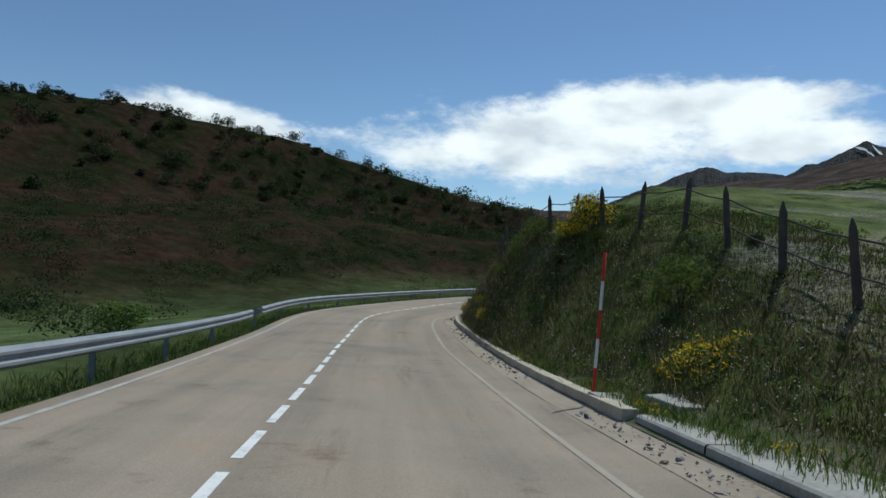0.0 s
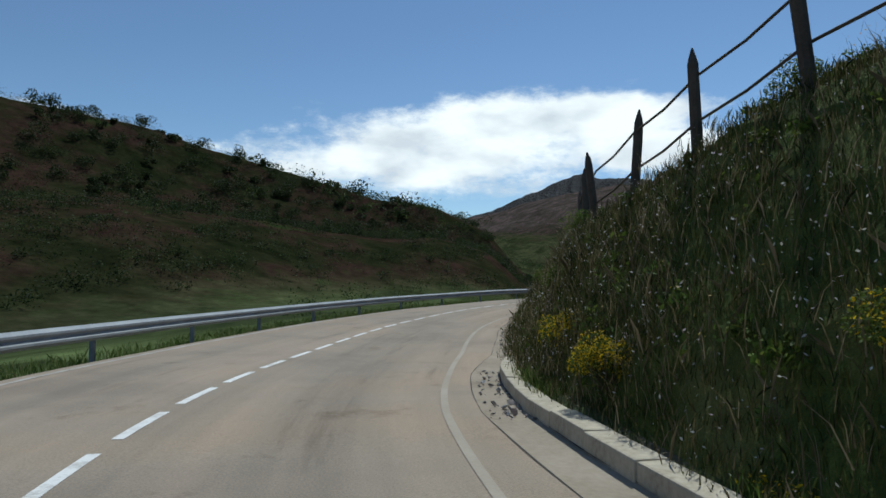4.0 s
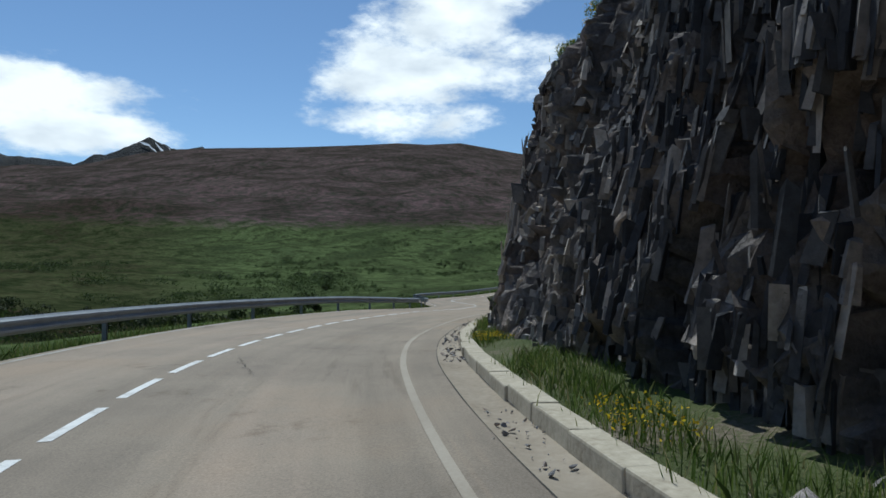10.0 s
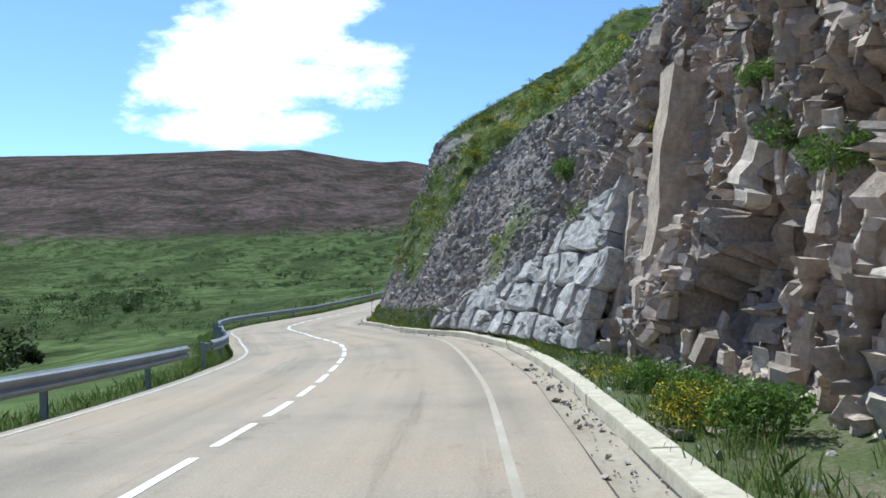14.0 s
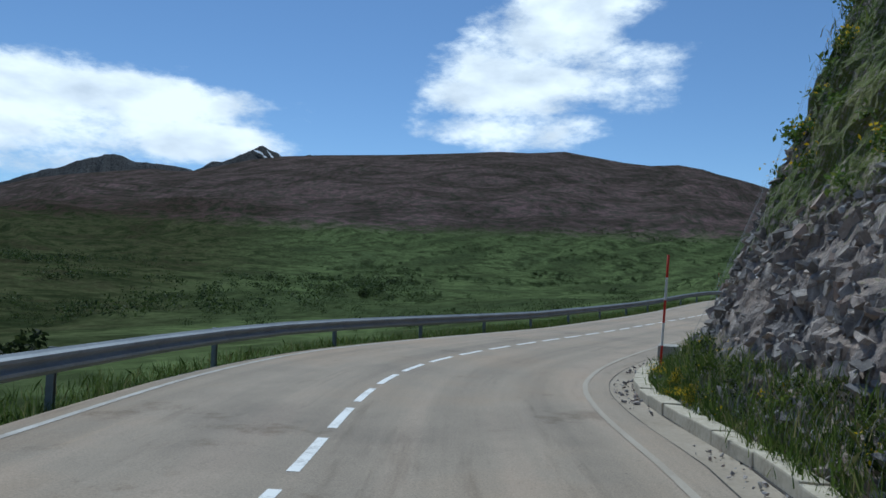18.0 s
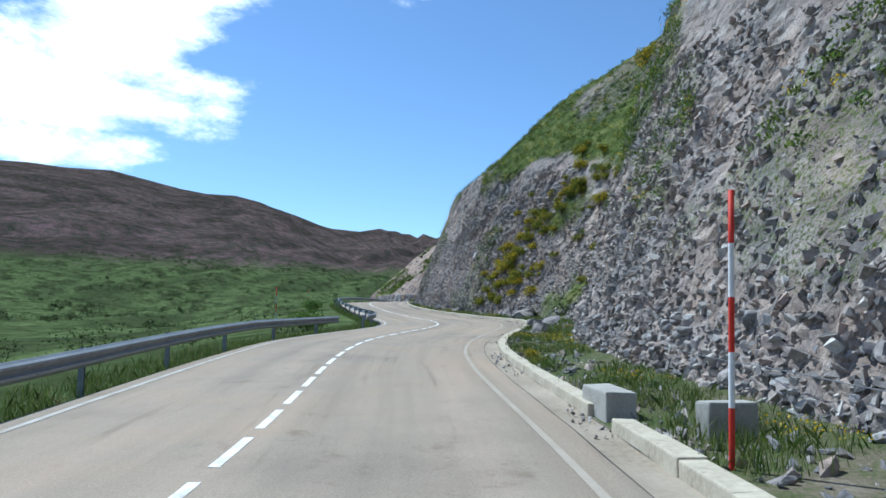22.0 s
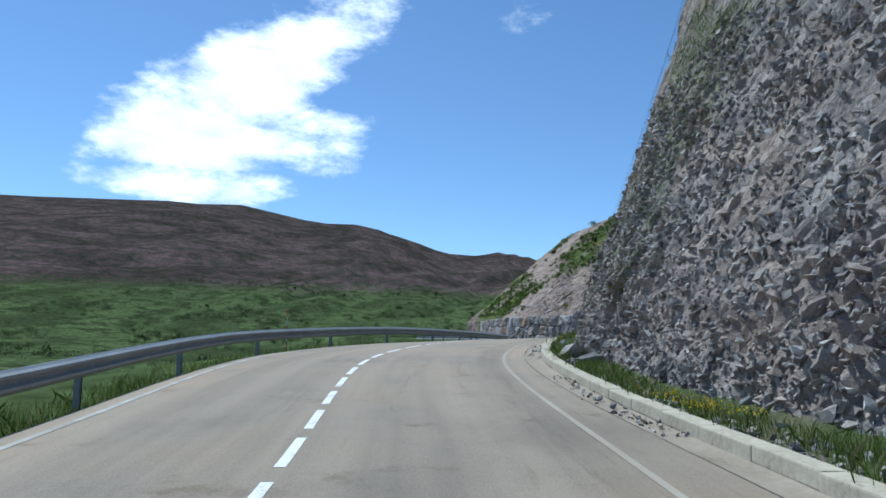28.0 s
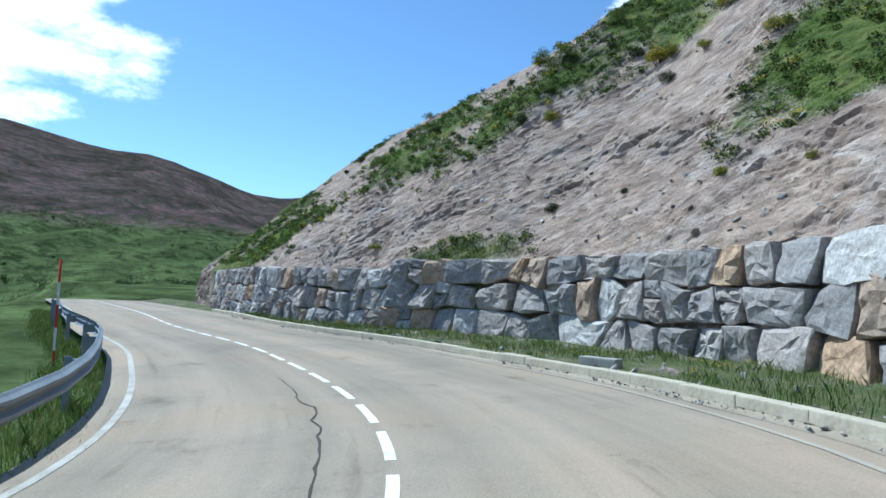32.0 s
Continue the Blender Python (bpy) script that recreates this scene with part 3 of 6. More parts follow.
def bank_material():
    m, n, l, b = mat("bank_rock_and_grass", 0.92, 0.0, 0.06)
    co = n.new("ShaderNodeTexCoord").outputs["Object"]

    def attr(name):
        a = n.new("ShaderNodeAttribute")
        a.attribute_name = name
        return a.outputs["Fac"]
    fine = noise_node(n, l, 14.0, 8, 0.7, co)
    broad = noise_node(n, l, 0.8, 5, 0.6, co)
    grain = noise_node(n, l, 60.0, 4, 0.6, co)
    grey = ramp(n, l, attr("cell"), [(0.08, (0.19, 0.185, 0.185)), (0.35, (0.31, 0.30, 0.295)), (0.55, (0.36, 0.33, 0.315)), (0.75, (0.40, 0.39, 0.385)), (0.95, (0.56, 0.53, 0.50))])
    dark = ramp(n, l, attr("cell"), [(0.1, (0.035, 0.036, 0.04)), (0.5, (0.085, 0.083, 0.085)), (0.75, (0.16, 0.148, 0.14)), (0.95, (0.38, 0.34, 0.31))])
    warm = ramp(n, l, attr("cell"), [(0.1, (0.23, 0.18, 0.15)), (0.5, (0.36, 0.285, 0.235)), (0.95, (0.5, 0.415, 0.355))])
    rock = mix(n, l, attr("dark"), grey, dark)
    tint = n.new("ShaderNodeMapRange")
    tint.inputs["From Min"].default_value, tint.inputs["From Max"].default_value = 0.38, 0.66
    tint.inputs["To Min"].default_value, tint.inputs["To Max"].default_value = -0.25, 0.55
    stain = noise_node(n, l, 0.55, 5, 0.65, co)
    l.new(stain.outputs[0], tint.inputs["Value"])
    hue = n.new("ShaderNodeMath")
    hue.use_clamp = True
    l.new(attr("warm"), hue.inputs[0])
    l.new(tint.outputs[0], hue.inputs[1])
    rock = mix(n, l, hue.outputs[0], rock, warm)
    rock = mix(n, l, 0.55, rock, ramp(n, l, fine.outputs[0], [(0.3, (0.35, 0.34, 0.33)), (0.65, (1.25, 1.22, 1.2))]), "MULTIPLY")
    lich = ramp(n, l, broad.outputs[0], [(0.35, (0.82, 0.80, 0.80)), (0.7, (1.15, 1.1, 1.03))])
    rock = mix(n, l, 0.8, rock, lich, "MULTIPLY")
    green = ramp(n, l, broad.outputs[0], [(0.3, (0.045, 0.062, 0.02)), (0.5, (0.10, 0.13, 0.035)), (0.7, (0.19, 0.19, 0.07))])
    green = mix(n, l, 0.6, green, ramp(n, l, grain.outputs[0], [(0.3, (0.45, 0.5, 0.4)), (0.7, (1.3, 1.3, 1.2))]), "MULTIPLY")
    edge = n.new("ShaderNodeMath")
    edge.operation = "MULTIPLY_ADD"
    l.new(fine.outputs[0], edge.inputs[0])
    edge.inputs[1].default_value, edge.inputs[2].default_value = 1.25, -0.62
    add = n.new("ShaderNodeMath")
    l.new(edge.outputs[0], add.inputs[0])
    l.new(attr("veg"), add.inputs[1])
    fac = n.new("ShaderNodeMapRange")
    fac.inputs["From Min"].default_value, fac.inputs["From Max"].default_value = 0.42, 0.58
    l.new(add.outputs[0], fac.inputs["Value"])
    l.new(mix(n, l, fac.outputs[0], rock, green), b.inputs["Base Color"])
    vor = noise_node(n, l, 7.0, vec=co, kind="ShaderNodeTexVoronoi")
    hsum = mix(n, l, 0.5, fine.outputs[0], vor.outputs[0])
    bump(n, l, b, hsum, 0.8, 0.06)
    return m


BANK = bank_material()


def put_attributes(me, **values):
    for name, v in values.items():
        me.attributes.new(name, "FLOAT", "POINT").data.foreach_set("value", np.asarray(v, np.float32).ravel())


def fast_mesh(name, verts, quads, material, smooth=False):
    """A mesh of quads or triangles, all alike, from arrays."""
    me = bpy.data.meshes.new(name)
    verts, quads = np.asarray(verts, np.float32), np.asarray(quads, np.int32)
    k = quads.shape[1]
    me.vertices.add(len(verts))
    me.vertices.foreach_set("co", verts.ravel())
    me.loops.add(quads.size)
    me.loops.foreach_set("vertex_index", quads.ravel())
    me.polygons.add(len(quads))
    me.polygons.foreach_set("loop_start", np.arange(0, quads.size, k, dtype=np.int32))
    me.polygons.foreach_set("use_smooth", np.full(len(quads), smooth))
    for m in material if isinstance(material, (list, tuple)) else [material]:
        me.materials.append(m)
    me.update(calc_edges=True)
    me.validate()
    return me


bs = np.arange(-14, 300, 0.115)
bu = np.r_[np.arange(0, 11, 0.12), np.arange(11, 22, 0.18), np.arange(22, 33, 0.35), 36, 42]
gs, gu = np.meshgrid(bs, bu, indexing="ij")
pts, cell, veg = bank_world(gs, gu)
me = fast_mesh("bank", pts.reshape(-1, 3), grid_faces(len(bs), len(bu), True), BANK)
sty = style_at(gs)
put_attributes(me, cell=cell, veg=veg, dark=sty[2], warm=sty[3])
bank = tagged(new("bank", me), "steep roadside bank of grass, slate cliff and scree", "bank", kind="structure")
VERGE = simple("verge_soil", [(0.3, (0.05, 0.07, 0.022)), (0.5, (0.085, 0.10, 0.04)), (0.62, (0.16, 0.135, 0.095)), (0.8, (0.26, 0.225, 0.18))], 0.7, fine=18, bump_by=0.8, dist=0.05)
toes = np.interp(ss, PR[:, 0], PR[:, 1])
verge = strip("verge", ss, [(GUT_SS, -0.01), (GUT_SS + 0.16, 0.05), (np.maximum(toes - 0.5, GUT_SS + 0.25), 0.1), (np.maximum(toes + 0.5, GUT_SS + 0.75), 0.3)], VERGE)
tagged(verge, "narrow verge of soil, grass and stone chips", "verge", kind="structure")


# Ground
def sheet_axis(lo, hi, step):
    inner = np.arange(lo, hi + step, step)
    grow = np.cumsum(step * 1.12 ** np.arange(1, 48))
    return np.r_[lo - grow[::-1], inner, hi + grow]


CENTRE = np.array([75.0, 60.0])
RIDGE = np.array([(-180, 6), (-130, 7), (-100, 8.0), (-91, 8.0), (-88.8, 7.7), (-85, 7.1), (-82.8, 7.2), (-80.6, 7.75), (-77.2, 7.5), (-73.3, 8.9), (-72, 9.3), (-70, 9.85), (-68, 10.2), (-66.5, 10.0), (-62.2, 10.3), (-60.2, 11.1), (-58, 11.1), (-55.5, 11.2), (-52, 11.25), (-49.5, 11.0), (-45, 10.6), (-40, 10.6), (-37, 9.9), (-34, 9.4), (-29, 8.3), (-26.8, 8.0), (-23.6, 7.6), (-18.9, 6.8), (-15.4, 5.6), (-12, 4.8), (0, 5), (40, 6), (90, 6), (180, 6)])
HILL = np.array([(-180, 0), (-30, 0), (-22, 3), (-18, 8), (-15, 16), (-10, 20.5), (-5, 21), (0, 23), (5, 25.5), (10, 27.5), (16, 31.5), (22, 33.5), (26, 34.5), (31, 36), (39, 37.5), (60, 40), (100, 34), (150, 10), (180, 0)])
L4 = LINE[::4, :2]


def ground_z(x, y):
    flat = np.stack([np.ravel(x), np.ravel(y)], 1)
    near, idx = np.empty(len(flat)), np.empty(len(flat), int)
    for i in range(0, len(flat), 2000):
        q = ((flat[i:i + 2000, None] - L4[None]) ** 2).sum(-1)
        idx[i:i + 2000] = q.argmin(1) * 4
        near[i:i + 2000] = np.sqrt(q.min(1))
    rel = flat - LINE[idx, :2]
    side = TANG[idx, 1] * rel[:, 0] - TANG[idx, 0] * rel[:, 1]      # > 0 on the right
    rz = LINE[idx, 2]
    v = flat - CENTRE
    r = np.linalg.norm(v, axis=1)
    az = np.degrees(np.arctan2(-v[:, 0], v[:, 1]))
    el = np.interp(az, RIDGE[:, 0], RIDGE[:, 1])
    left = np.interp(near, [0, 3.5, 4.6, 6, 12, 30, 70, 160, 350, 700], [-0.4, -0.3, -0.12, -0.25, -1.2, -4.0, -6, -3, 8, 30])
    right = np.interp(near, [0, 4, 7, 20, 60, 200, 700], [-0.4, -0.35, -0.3, 1, 2, 2, 30])
    z = np.where(side < 0, left, right) + np.interp(near, [0, 200], [1, 0.0]) * rz
    rise = np.clip((r - 450) / 2350, 0, 1)
    z = z * (1 - rise) + rise ** 1.1 * 2800 * np.tan(np.radians(el))
    z = z * (1 - 0.8 * np.clip((r - 2800) / 1500, 0, 1))
    hv = flat - np.array([3.0, 28.0])
    hr, ha = np.linalg.norm(hv, axis=1), np.degrees(np.arctan2(-hv[:, 0], hv[:, 1]))
    up = np.clip((hr - 22) / 115, 0, 1)
    z = z + np.interp(ha, HILL[:, 0], HILL[:, 1]) * np.clip((near - 7) / 25, 0, 1) * (up ** 1.3) * (1 - np.clip((hr - 137) / 300, 0, 1)) * (1 + 0.12 * np.sin(hr * 0.1 + ha * 0.07))
    p = np.stack([flat[:, 0], flat[:, 1], z], 1)
    z = z + fractal(p * (1, 1, 0), 0.03, 5, 3.0) * np.interp(near, [5, 40, 200, 1200], [0, 0.7, 2.5, 22])
    return z.reshape(np.shape(x)), near.reshape(np.shape(x)), side.reshape(np.shape(x))


def ground_material():
    m, n, l, b = mat("hazy_meadow_and_heather", 1.0, 0.0, 0.0)
    co = n.new("ShaderNodeTexCoord").outputs["Object"]
    a = n.new("ShaderNodeAttribute")
    a.attribute_name = "heath"
    broad = noise_node(n, l, 0.012, 6, 0.6, co)
    midn = noise_node(n, l, 0.09, 7, 0.65, co)
    fine = noise_node(n, l, 1.4, 8, 0.7, co)
    stretch = n.new("ShaderNodeMapping")
    stretch.inputs["Scale"].default_value = (0.012, 0.03, 0.0)
    stretch.inputs["Rotation"].default_value = (0, 0, radians(35))
    l.new(co, stretch.inputs[0])
    field = noise_node(n, l, 1.0, 3, 0.4, stretch.outputs[0])
    # meadow greens, greyed to paint in the haze of distance
    green = ramp(n, l, field.outputs[0], [(0.35, (0.050, 0.066, 0.030)), (0.46, (0.080, 0.105, 0.044)), (0.54, (0.105, 0.138, 0.056)), (0.7, (0.078, 0.102, 0.045))])
    scrub = ramp(n, l, midn.outputs[0], [(0.32, (0.036, 0.048, 0.022)), (0.6, (0.08, 0.10, 0.042))])
    pick = ramp(n, l, midn.outputs[0], [(0.44, (1, 1, 1)), (0.54, (0, 0, 0))])
    green = mix(n, l, pick, green, scrub)
    # heather brown, lightened and tinted purple as painted haze
    heath = ramp(n, l, midn.outputs[0], [(0.3, (0.046, 0.052, 0.036)), (0.45, (0.076, 0.066, 0.057)), (0.56, (0.118, 0.083, 0.083)), (0.7, (0.15, 0.105, 0.107))])
    patch = ramp(n, l, broad.outputs[0], [(0.42, (0.45, 0.5, 0.42)), (0.6, (1.1, 1.05, 1.05))])
    heath = mix(n, l, 0.8, heath, patch, "MULTIPLY")
    edge = n.new("ShaderNodeMath")
    edge.operation = "MULTIPLY_ADD"
    l.new(midn.outputs[0], edge.inputs[0])
    edge.inputs[1].default_value = 0.8
    sub = n.new("ShaderNodeMath")
    sub.operation = "SUBTRACT"
    l.new(a.outputs["Fac"], sub.inputs[0])
    sub.inputs[1].default_value = 0.4
    l.new(sub.outputs[0], edge.inputs[2])
    fac = n.new("ShaderNodeMapRange")
    fac.inputs["From Min"].default_value, fac.inputs["From Max"].default_value = 0.35, 0.65
    l.new(edge.outputs[0], fac.inputs["Value"])
    col = mix(n, l, fac.outputs[0], green, heath)
    col = mix(n, l, 0.6, col, ramp(n, l, fine.outputs[0], [(0.3, (0.4, 0.42, 0.4)), (0.7, (1.35, 1.35, 1.3))]), "MULTIPLY")
    # dark heather on the near hill, with its backlit shade put into the colour
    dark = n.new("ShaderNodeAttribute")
    dark.attribute_name = "shaded_heath"
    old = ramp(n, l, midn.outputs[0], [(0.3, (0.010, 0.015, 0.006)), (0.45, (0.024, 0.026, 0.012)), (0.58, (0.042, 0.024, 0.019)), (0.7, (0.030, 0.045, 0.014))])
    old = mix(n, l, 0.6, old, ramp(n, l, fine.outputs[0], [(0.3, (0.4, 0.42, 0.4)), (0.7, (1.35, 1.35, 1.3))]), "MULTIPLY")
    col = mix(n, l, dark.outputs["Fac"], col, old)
    bush = noise_node(n, l, 0.16, 3, 0.5, co, "ShaderNodeTexVoronoi")
    thin = noise_node(n, l, 0.45, 4, 0.6, co)
    spots = ramp(n, l, bush.outputs["Distance"], [(0.22, (1, 1, 1)), (0.34, (0, 0, 0))])
    grow = ramp(n, l, broad.outputs[0], [(0.45, (0, 0, 0)), (0.55, (1, 1, 1))])
    spots = mix(n, l, 1.0, spots, grow, "MULTIPLY")
    col = mix(n, l, spots, col, (0.030, 0.042, 0.018))
    col = mix(n, l, 0.7, col, ramp(n, l, thin.outputs[0], [(0.32, (0.5, 0.5, 0.5)), (0.68, (1.35, 1.35, 1.35))]), "MULTIPLY")
    l.new(col, b.inputs["Base Color"])
    bump(n, l, b, midn.outputs[0], 0.35, 2.0)
    return m


gx, gy = sheet_axis(-130, 190, 2.2), sheet_axis(-30, 190, 2.2)
GX, GY = np.meshgrid(gx, gy, indexing="ij")
GZ, gnear, gside = ground_z(GX, GY)
me = fast_mesh("ground", np.stack([GX, GY, GZ], -1).reshape(-1, 3), grid_faces(len(gx), len(gy), True), ground_material(), True)


def mesh_z(x, y):
    """Height of the ground sheet itself, between its grid points."""
    i = np.clip(np.searchsorted(gx, x) - 1, 0, len(gx) - 2)
    j = np.clip(np.searchsorted(gy, y) - 1, 0, len(gy) - 2)
    u, v = (x - gx[i]) / (gx[i + 1] - gx[i]), (y - gy[j]) / (gy[j + 1] - gy[j])
    return GZ[i, j] * (1 - u) * (1 - v) + GZ[i + 1, j] * u * (1 - v) + GZ[i, j + 1] * (1 - u) * v + GZ[i + 1, j + 1] * u * v


far_r = np.hypot(GX - CENTRE[0], GY - CENTRE[1])
near_hill = np.clip((GZ - 1) / 8, 0, 1) * (far_r < 420) * (GX < 60)
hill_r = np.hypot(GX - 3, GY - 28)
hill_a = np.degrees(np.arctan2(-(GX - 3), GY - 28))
# where the heather's painted-in shade applies: the hill left of the road and beyond
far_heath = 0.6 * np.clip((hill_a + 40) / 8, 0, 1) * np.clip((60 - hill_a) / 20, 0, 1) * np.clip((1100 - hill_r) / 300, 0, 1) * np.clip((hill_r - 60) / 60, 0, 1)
put_attributes(me, shaded_heath=np.maximum(far_heath, np.clip((hill_r - 16) / 25, 0, 1) * np.clip((260 - hill_r) / 60, 0, 1) * np.clip((95 - GX) / 40, 0, 1) * np.clip((gnear - 14) / 16, 0, 1)) * (gside < 0), heath=np.maximum(np.clip((GZ - 22) / 50, 0, 1), 0.95 * near_hill))
ground = tagged(new("ground", me), "green valley meadows rising to brown heather hills", "ground", kind="structure")

# Far mountains
PEAKS = np.array([(-50, 6), (-42, 9.6), (-38.6, 9.7), (-37.9, 10.1), (-36.2, 9.75), (-35.6, 9.8), (-33.9, 10.6), (-32.3, 9.7), (-31, 9.05), (-30, 8.9), (-28.8, 8.15), (-26.5, 8.4), (-24.4, 8.35), (-22.9, 8.85), (-21.5, 8.4), (-20.6, 8.0), (-18.3, 7.1), (-15, 5.6), (-10, 4.2), (-4, 3)])
pa = np.arange(-50, -4, 0.12)
pe = np.interp(pa, PEAKS[:, 0], PEAKS[:, 1])
crest = np.array([noise.fractal((q * 1.6, 3.1, 0.5), 0.7, 2.0, 6) for q in pa]) * 0.10


def far_point(q, f):
    """A place on the far mountain's flank: heading, and share of the way up to its crest."""
    r = 3000 + 1300 * f
    fold = noise.ridged_multi_fractal((q * 0.55, f * 1.3, 2.0), 0.9, 2.2, 5, 1.0, 2.0)
    el = np.interp(q, pa, pe + crest) * f ** 1.15
    hgt = 4300 * math.tan(radians(el)) * 1.0 + (fold - 1.2) * 130 * f * (1 - f) * 2
    return (CENTRE[0] - math.sin(radians(q)) * r, CENTRE[1] + math.cos(radians(q)) * r, hgt)


fr = np.r_[np.linspace(0.05, 1.0, 22)]
rows = [[far_point(q, f) for f in fr] + [tuple(np.array(far_point(q, 1.0)) + (-math.sin(radians(q)) * 300, math.cos(radians(q)) * 300, -250))] for q in pa.tolist()]
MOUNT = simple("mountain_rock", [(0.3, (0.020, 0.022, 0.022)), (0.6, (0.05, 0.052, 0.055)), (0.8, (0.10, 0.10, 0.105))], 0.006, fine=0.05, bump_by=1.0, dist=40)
SNOW = simple("old_snow", [(0.2, (0.7, 0.72, 0.75)), (0.8, (0.85, 0.86, 0.88))], 0.05, bump_by=0.1)
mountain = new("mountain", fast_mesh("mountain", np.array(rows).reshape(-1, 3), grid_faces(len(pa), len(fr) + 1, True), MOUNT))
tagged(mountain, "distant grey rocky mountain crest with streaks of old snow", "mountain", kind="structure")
for q0, f0, q1, f1, wide in ((-33.2, 0.985, -34.2, 0.9, 0.011), (-34.3, 0.97, -35.1, 0.9, 0.014), (-35.3, 0.985, -35.9, 0.93, 0.01), (-33.9, 0.92, -34.7, 0.88, 0.007)):
    lo, hi = [], []
    for k in np.linspace(0, 1, 14):
        q, f = q0 + (q1 - q0) * k, f0 + (f1 - f0) * k
        w = wide * math.sin(math.pi * (0.08 + 0.84 * k)) * (0.7 + 0.6 * abs(noise.noise((q * 7, 1, 1))))
        lift = np.array((math.sin(radians(q)), -math.cos(radians(q)), 0.25)) * 16
        lo.append(np.array(far_point(q, f - w)) + lift)
        hi.append(np.array(far_point(q, f + w)) + lift)
    v = np.stack([lo, hi], 1)
    part("snow_streak", fast_mesh("snow_streak", v.reshape(-1, 3), grid_faces(14, 2), SNOW), mountain, "streak of old snow")
lo, hi = [], []
for k in np.linspace(0, 1, 12):
    q = -84.6 - 1.5 * k
    x, y = CENTRE[0] - math.sin(radians(q)) * 2640, CENTRE[1] + math.cos(radians(q)) * 2640
    w = 9 * math.sin(math.pi * (0.1 + 0.8 * k))
    z = 2640 * math.tan(radians(6.45 - 0.1 * k))
    lo.append((x, y, z - w))
    hi.append((x + 20 * math.sin(radians(-q)), y + 20 * math.cos(radians(q)), z + w))
snow = new("snow_patch", fast_mesh("snow_patch", np.stack([lo, hi], 1).reshape(-1, 3), grid_faces(12, 2), SNOW))
tagged(snow, "patch of old snow near the far hill's crest", "snow", kind="structure")


# ---- mesh builders for things ----
def box_mesh(name, sx, sy, sz, material, bevel=0.02, seed=0, rough=0.0):
    """A worn block standing on z = 0."""
    bm = bmesh.new()
    bmesh.ops.create_cube(bm, size=1.0)
    bmesh.ops.scale(bm, vec=(sx, sy, sz), verts=bm.verts)
    bmesh.ops.translate(bm, vec=(0, 0, sz / 2), verts=bm.verts)
    if bevel:
        bmesh.ops.bevel(bm, geom=bm.edges[:], offset=bevel, segments=2, affect="EDGES", profile=0.6)
    if rough:
        bmesh.ops.subdivide_edges(bm, edges=bm.edges[:], cuts=1, use_grid_fill=True)
        for v in bm.verts:
            q = noise.noise_vector((v.co.x * 3 + seed, v.co.y * 3, v.co.z * 3))
            v.co += q * rough
    me = bpy.data.meshes.new(name)
    bm.to_mesh(me)
    bm.free()
    me.materials.append(material)
    return me


def rock_arrays(rng, size, flat=0.7, cuts=7):
    """A broken stone: an icosphere cut flat by random planes. Vertices and triangles."""
    v, f = ICO
    v = v.copy()
    for _ in range(cuts):
        n = rng.normal(size=3)
        n /= np.linalg.norm(n)
        k = rng.uniform(0.28, 0.7)
        over = np.maximum(v @ n - k, 0)
        v -= over[:, None] * n
    v *= rng.uniform(0.75, 1.25, 3) * np.array([1, 1, flat])
    v /= np.abs(v).max()
    a, b = rng.uniform(0, 6.28), rng.normal() * 0.35
    rot = np.array(Euler((b, rng.normal() * 0.35, a)).to_matrix())
    return v @ rot.T * size * 0.62, f


def ico_arrays(sub):
    bm = bmesh.new()
    bmesh.ops.create_icosphere(bm, subdivisions=sub, radius=1.0)
    v = np.array([tuple(q.co) for q in bm.verts])
    f = np.array([[q.index for q in face.verts] for face in bm.faces])
    bm.free()
    return v, f


ICO = ico_arrays(2)
ICO1 = ico_arrays(1)


def stone_material(name, stops, spread=0.5, island=False):
    m, n, l, b = mat(name, 0.9)
    co = n.new("ShaderNodeTexCoord").outputs["Object"]
    rnd = n.new("ShaderNodeNewGeometry").outputs["Random Per Island"] if island else n.new("ShaderNodeObjectInfo").outputs["Random"]
    fine = noise_node(n, l, 9.0, 8, 0.7, co)
    broad = noise_node(n, l, 2.2, 4, 0.6, co)
    col = ramp(n, l, rnd, stops)
    col = mix(n, l, 0.7, col, ramp(n, l, fine.outputs[0], [(0.3, (0.45, 0.45, 0.45)), (0.7, (1.3, 1.28, 1.25))]), "MULTIPLY")
    col = mix(n, l, 0.6, col, ramp(n, l, broad.outputs[0], [(0.35, (0.7, 0.66, 0.62)), (0.65, (1.15, 1.15, 1.15))]), "MULTIPLY")
    l.new(col, b.inputs["Base Color"])
    bump(n, l, b, fine.outputs[0], 0.7, 0.05)
    return m


WALL_STONE = stone_material("quarry_stone", [(0.0, (0.26, 0.245, 0.24)), (0.25, (0.37, 0.345, 0.335)), (0.45, (0.46, 0.405, 0.37)), (0.62, (0.32, 0.30, 0.295)), (0.74, (0.50, 0.35, 0.23)), (0.82, (0.46, 0.44, 0.43)), (1.0, (0.62, 0.59, 0.56))])
PALE_STONE = stone_material("pale_stone", [(0.0, (0.27, 0.26, 0.255)), (0.5, (0.37, 0.355, 0.345)), (1.0, (0.48, 0.46, 0.44))])
PINK_STONE = stone_material("pink_stone", [(0.0, (0.26, 0.225, 0.205)), (0.5, (0.35, 0.30, 0.275)), (1.0, (0.48, 0.43, 0.40))])
BOULDER_STONE = stone_material("boulder_stone", [(0.0, (0.18, 0.175, 0.18)), (0.4, (0.27, 0.255, 0.25)), (0.7, (0.34, 0.295, 0.27)), (1.0, (0.40, 0.38, 0.36))])
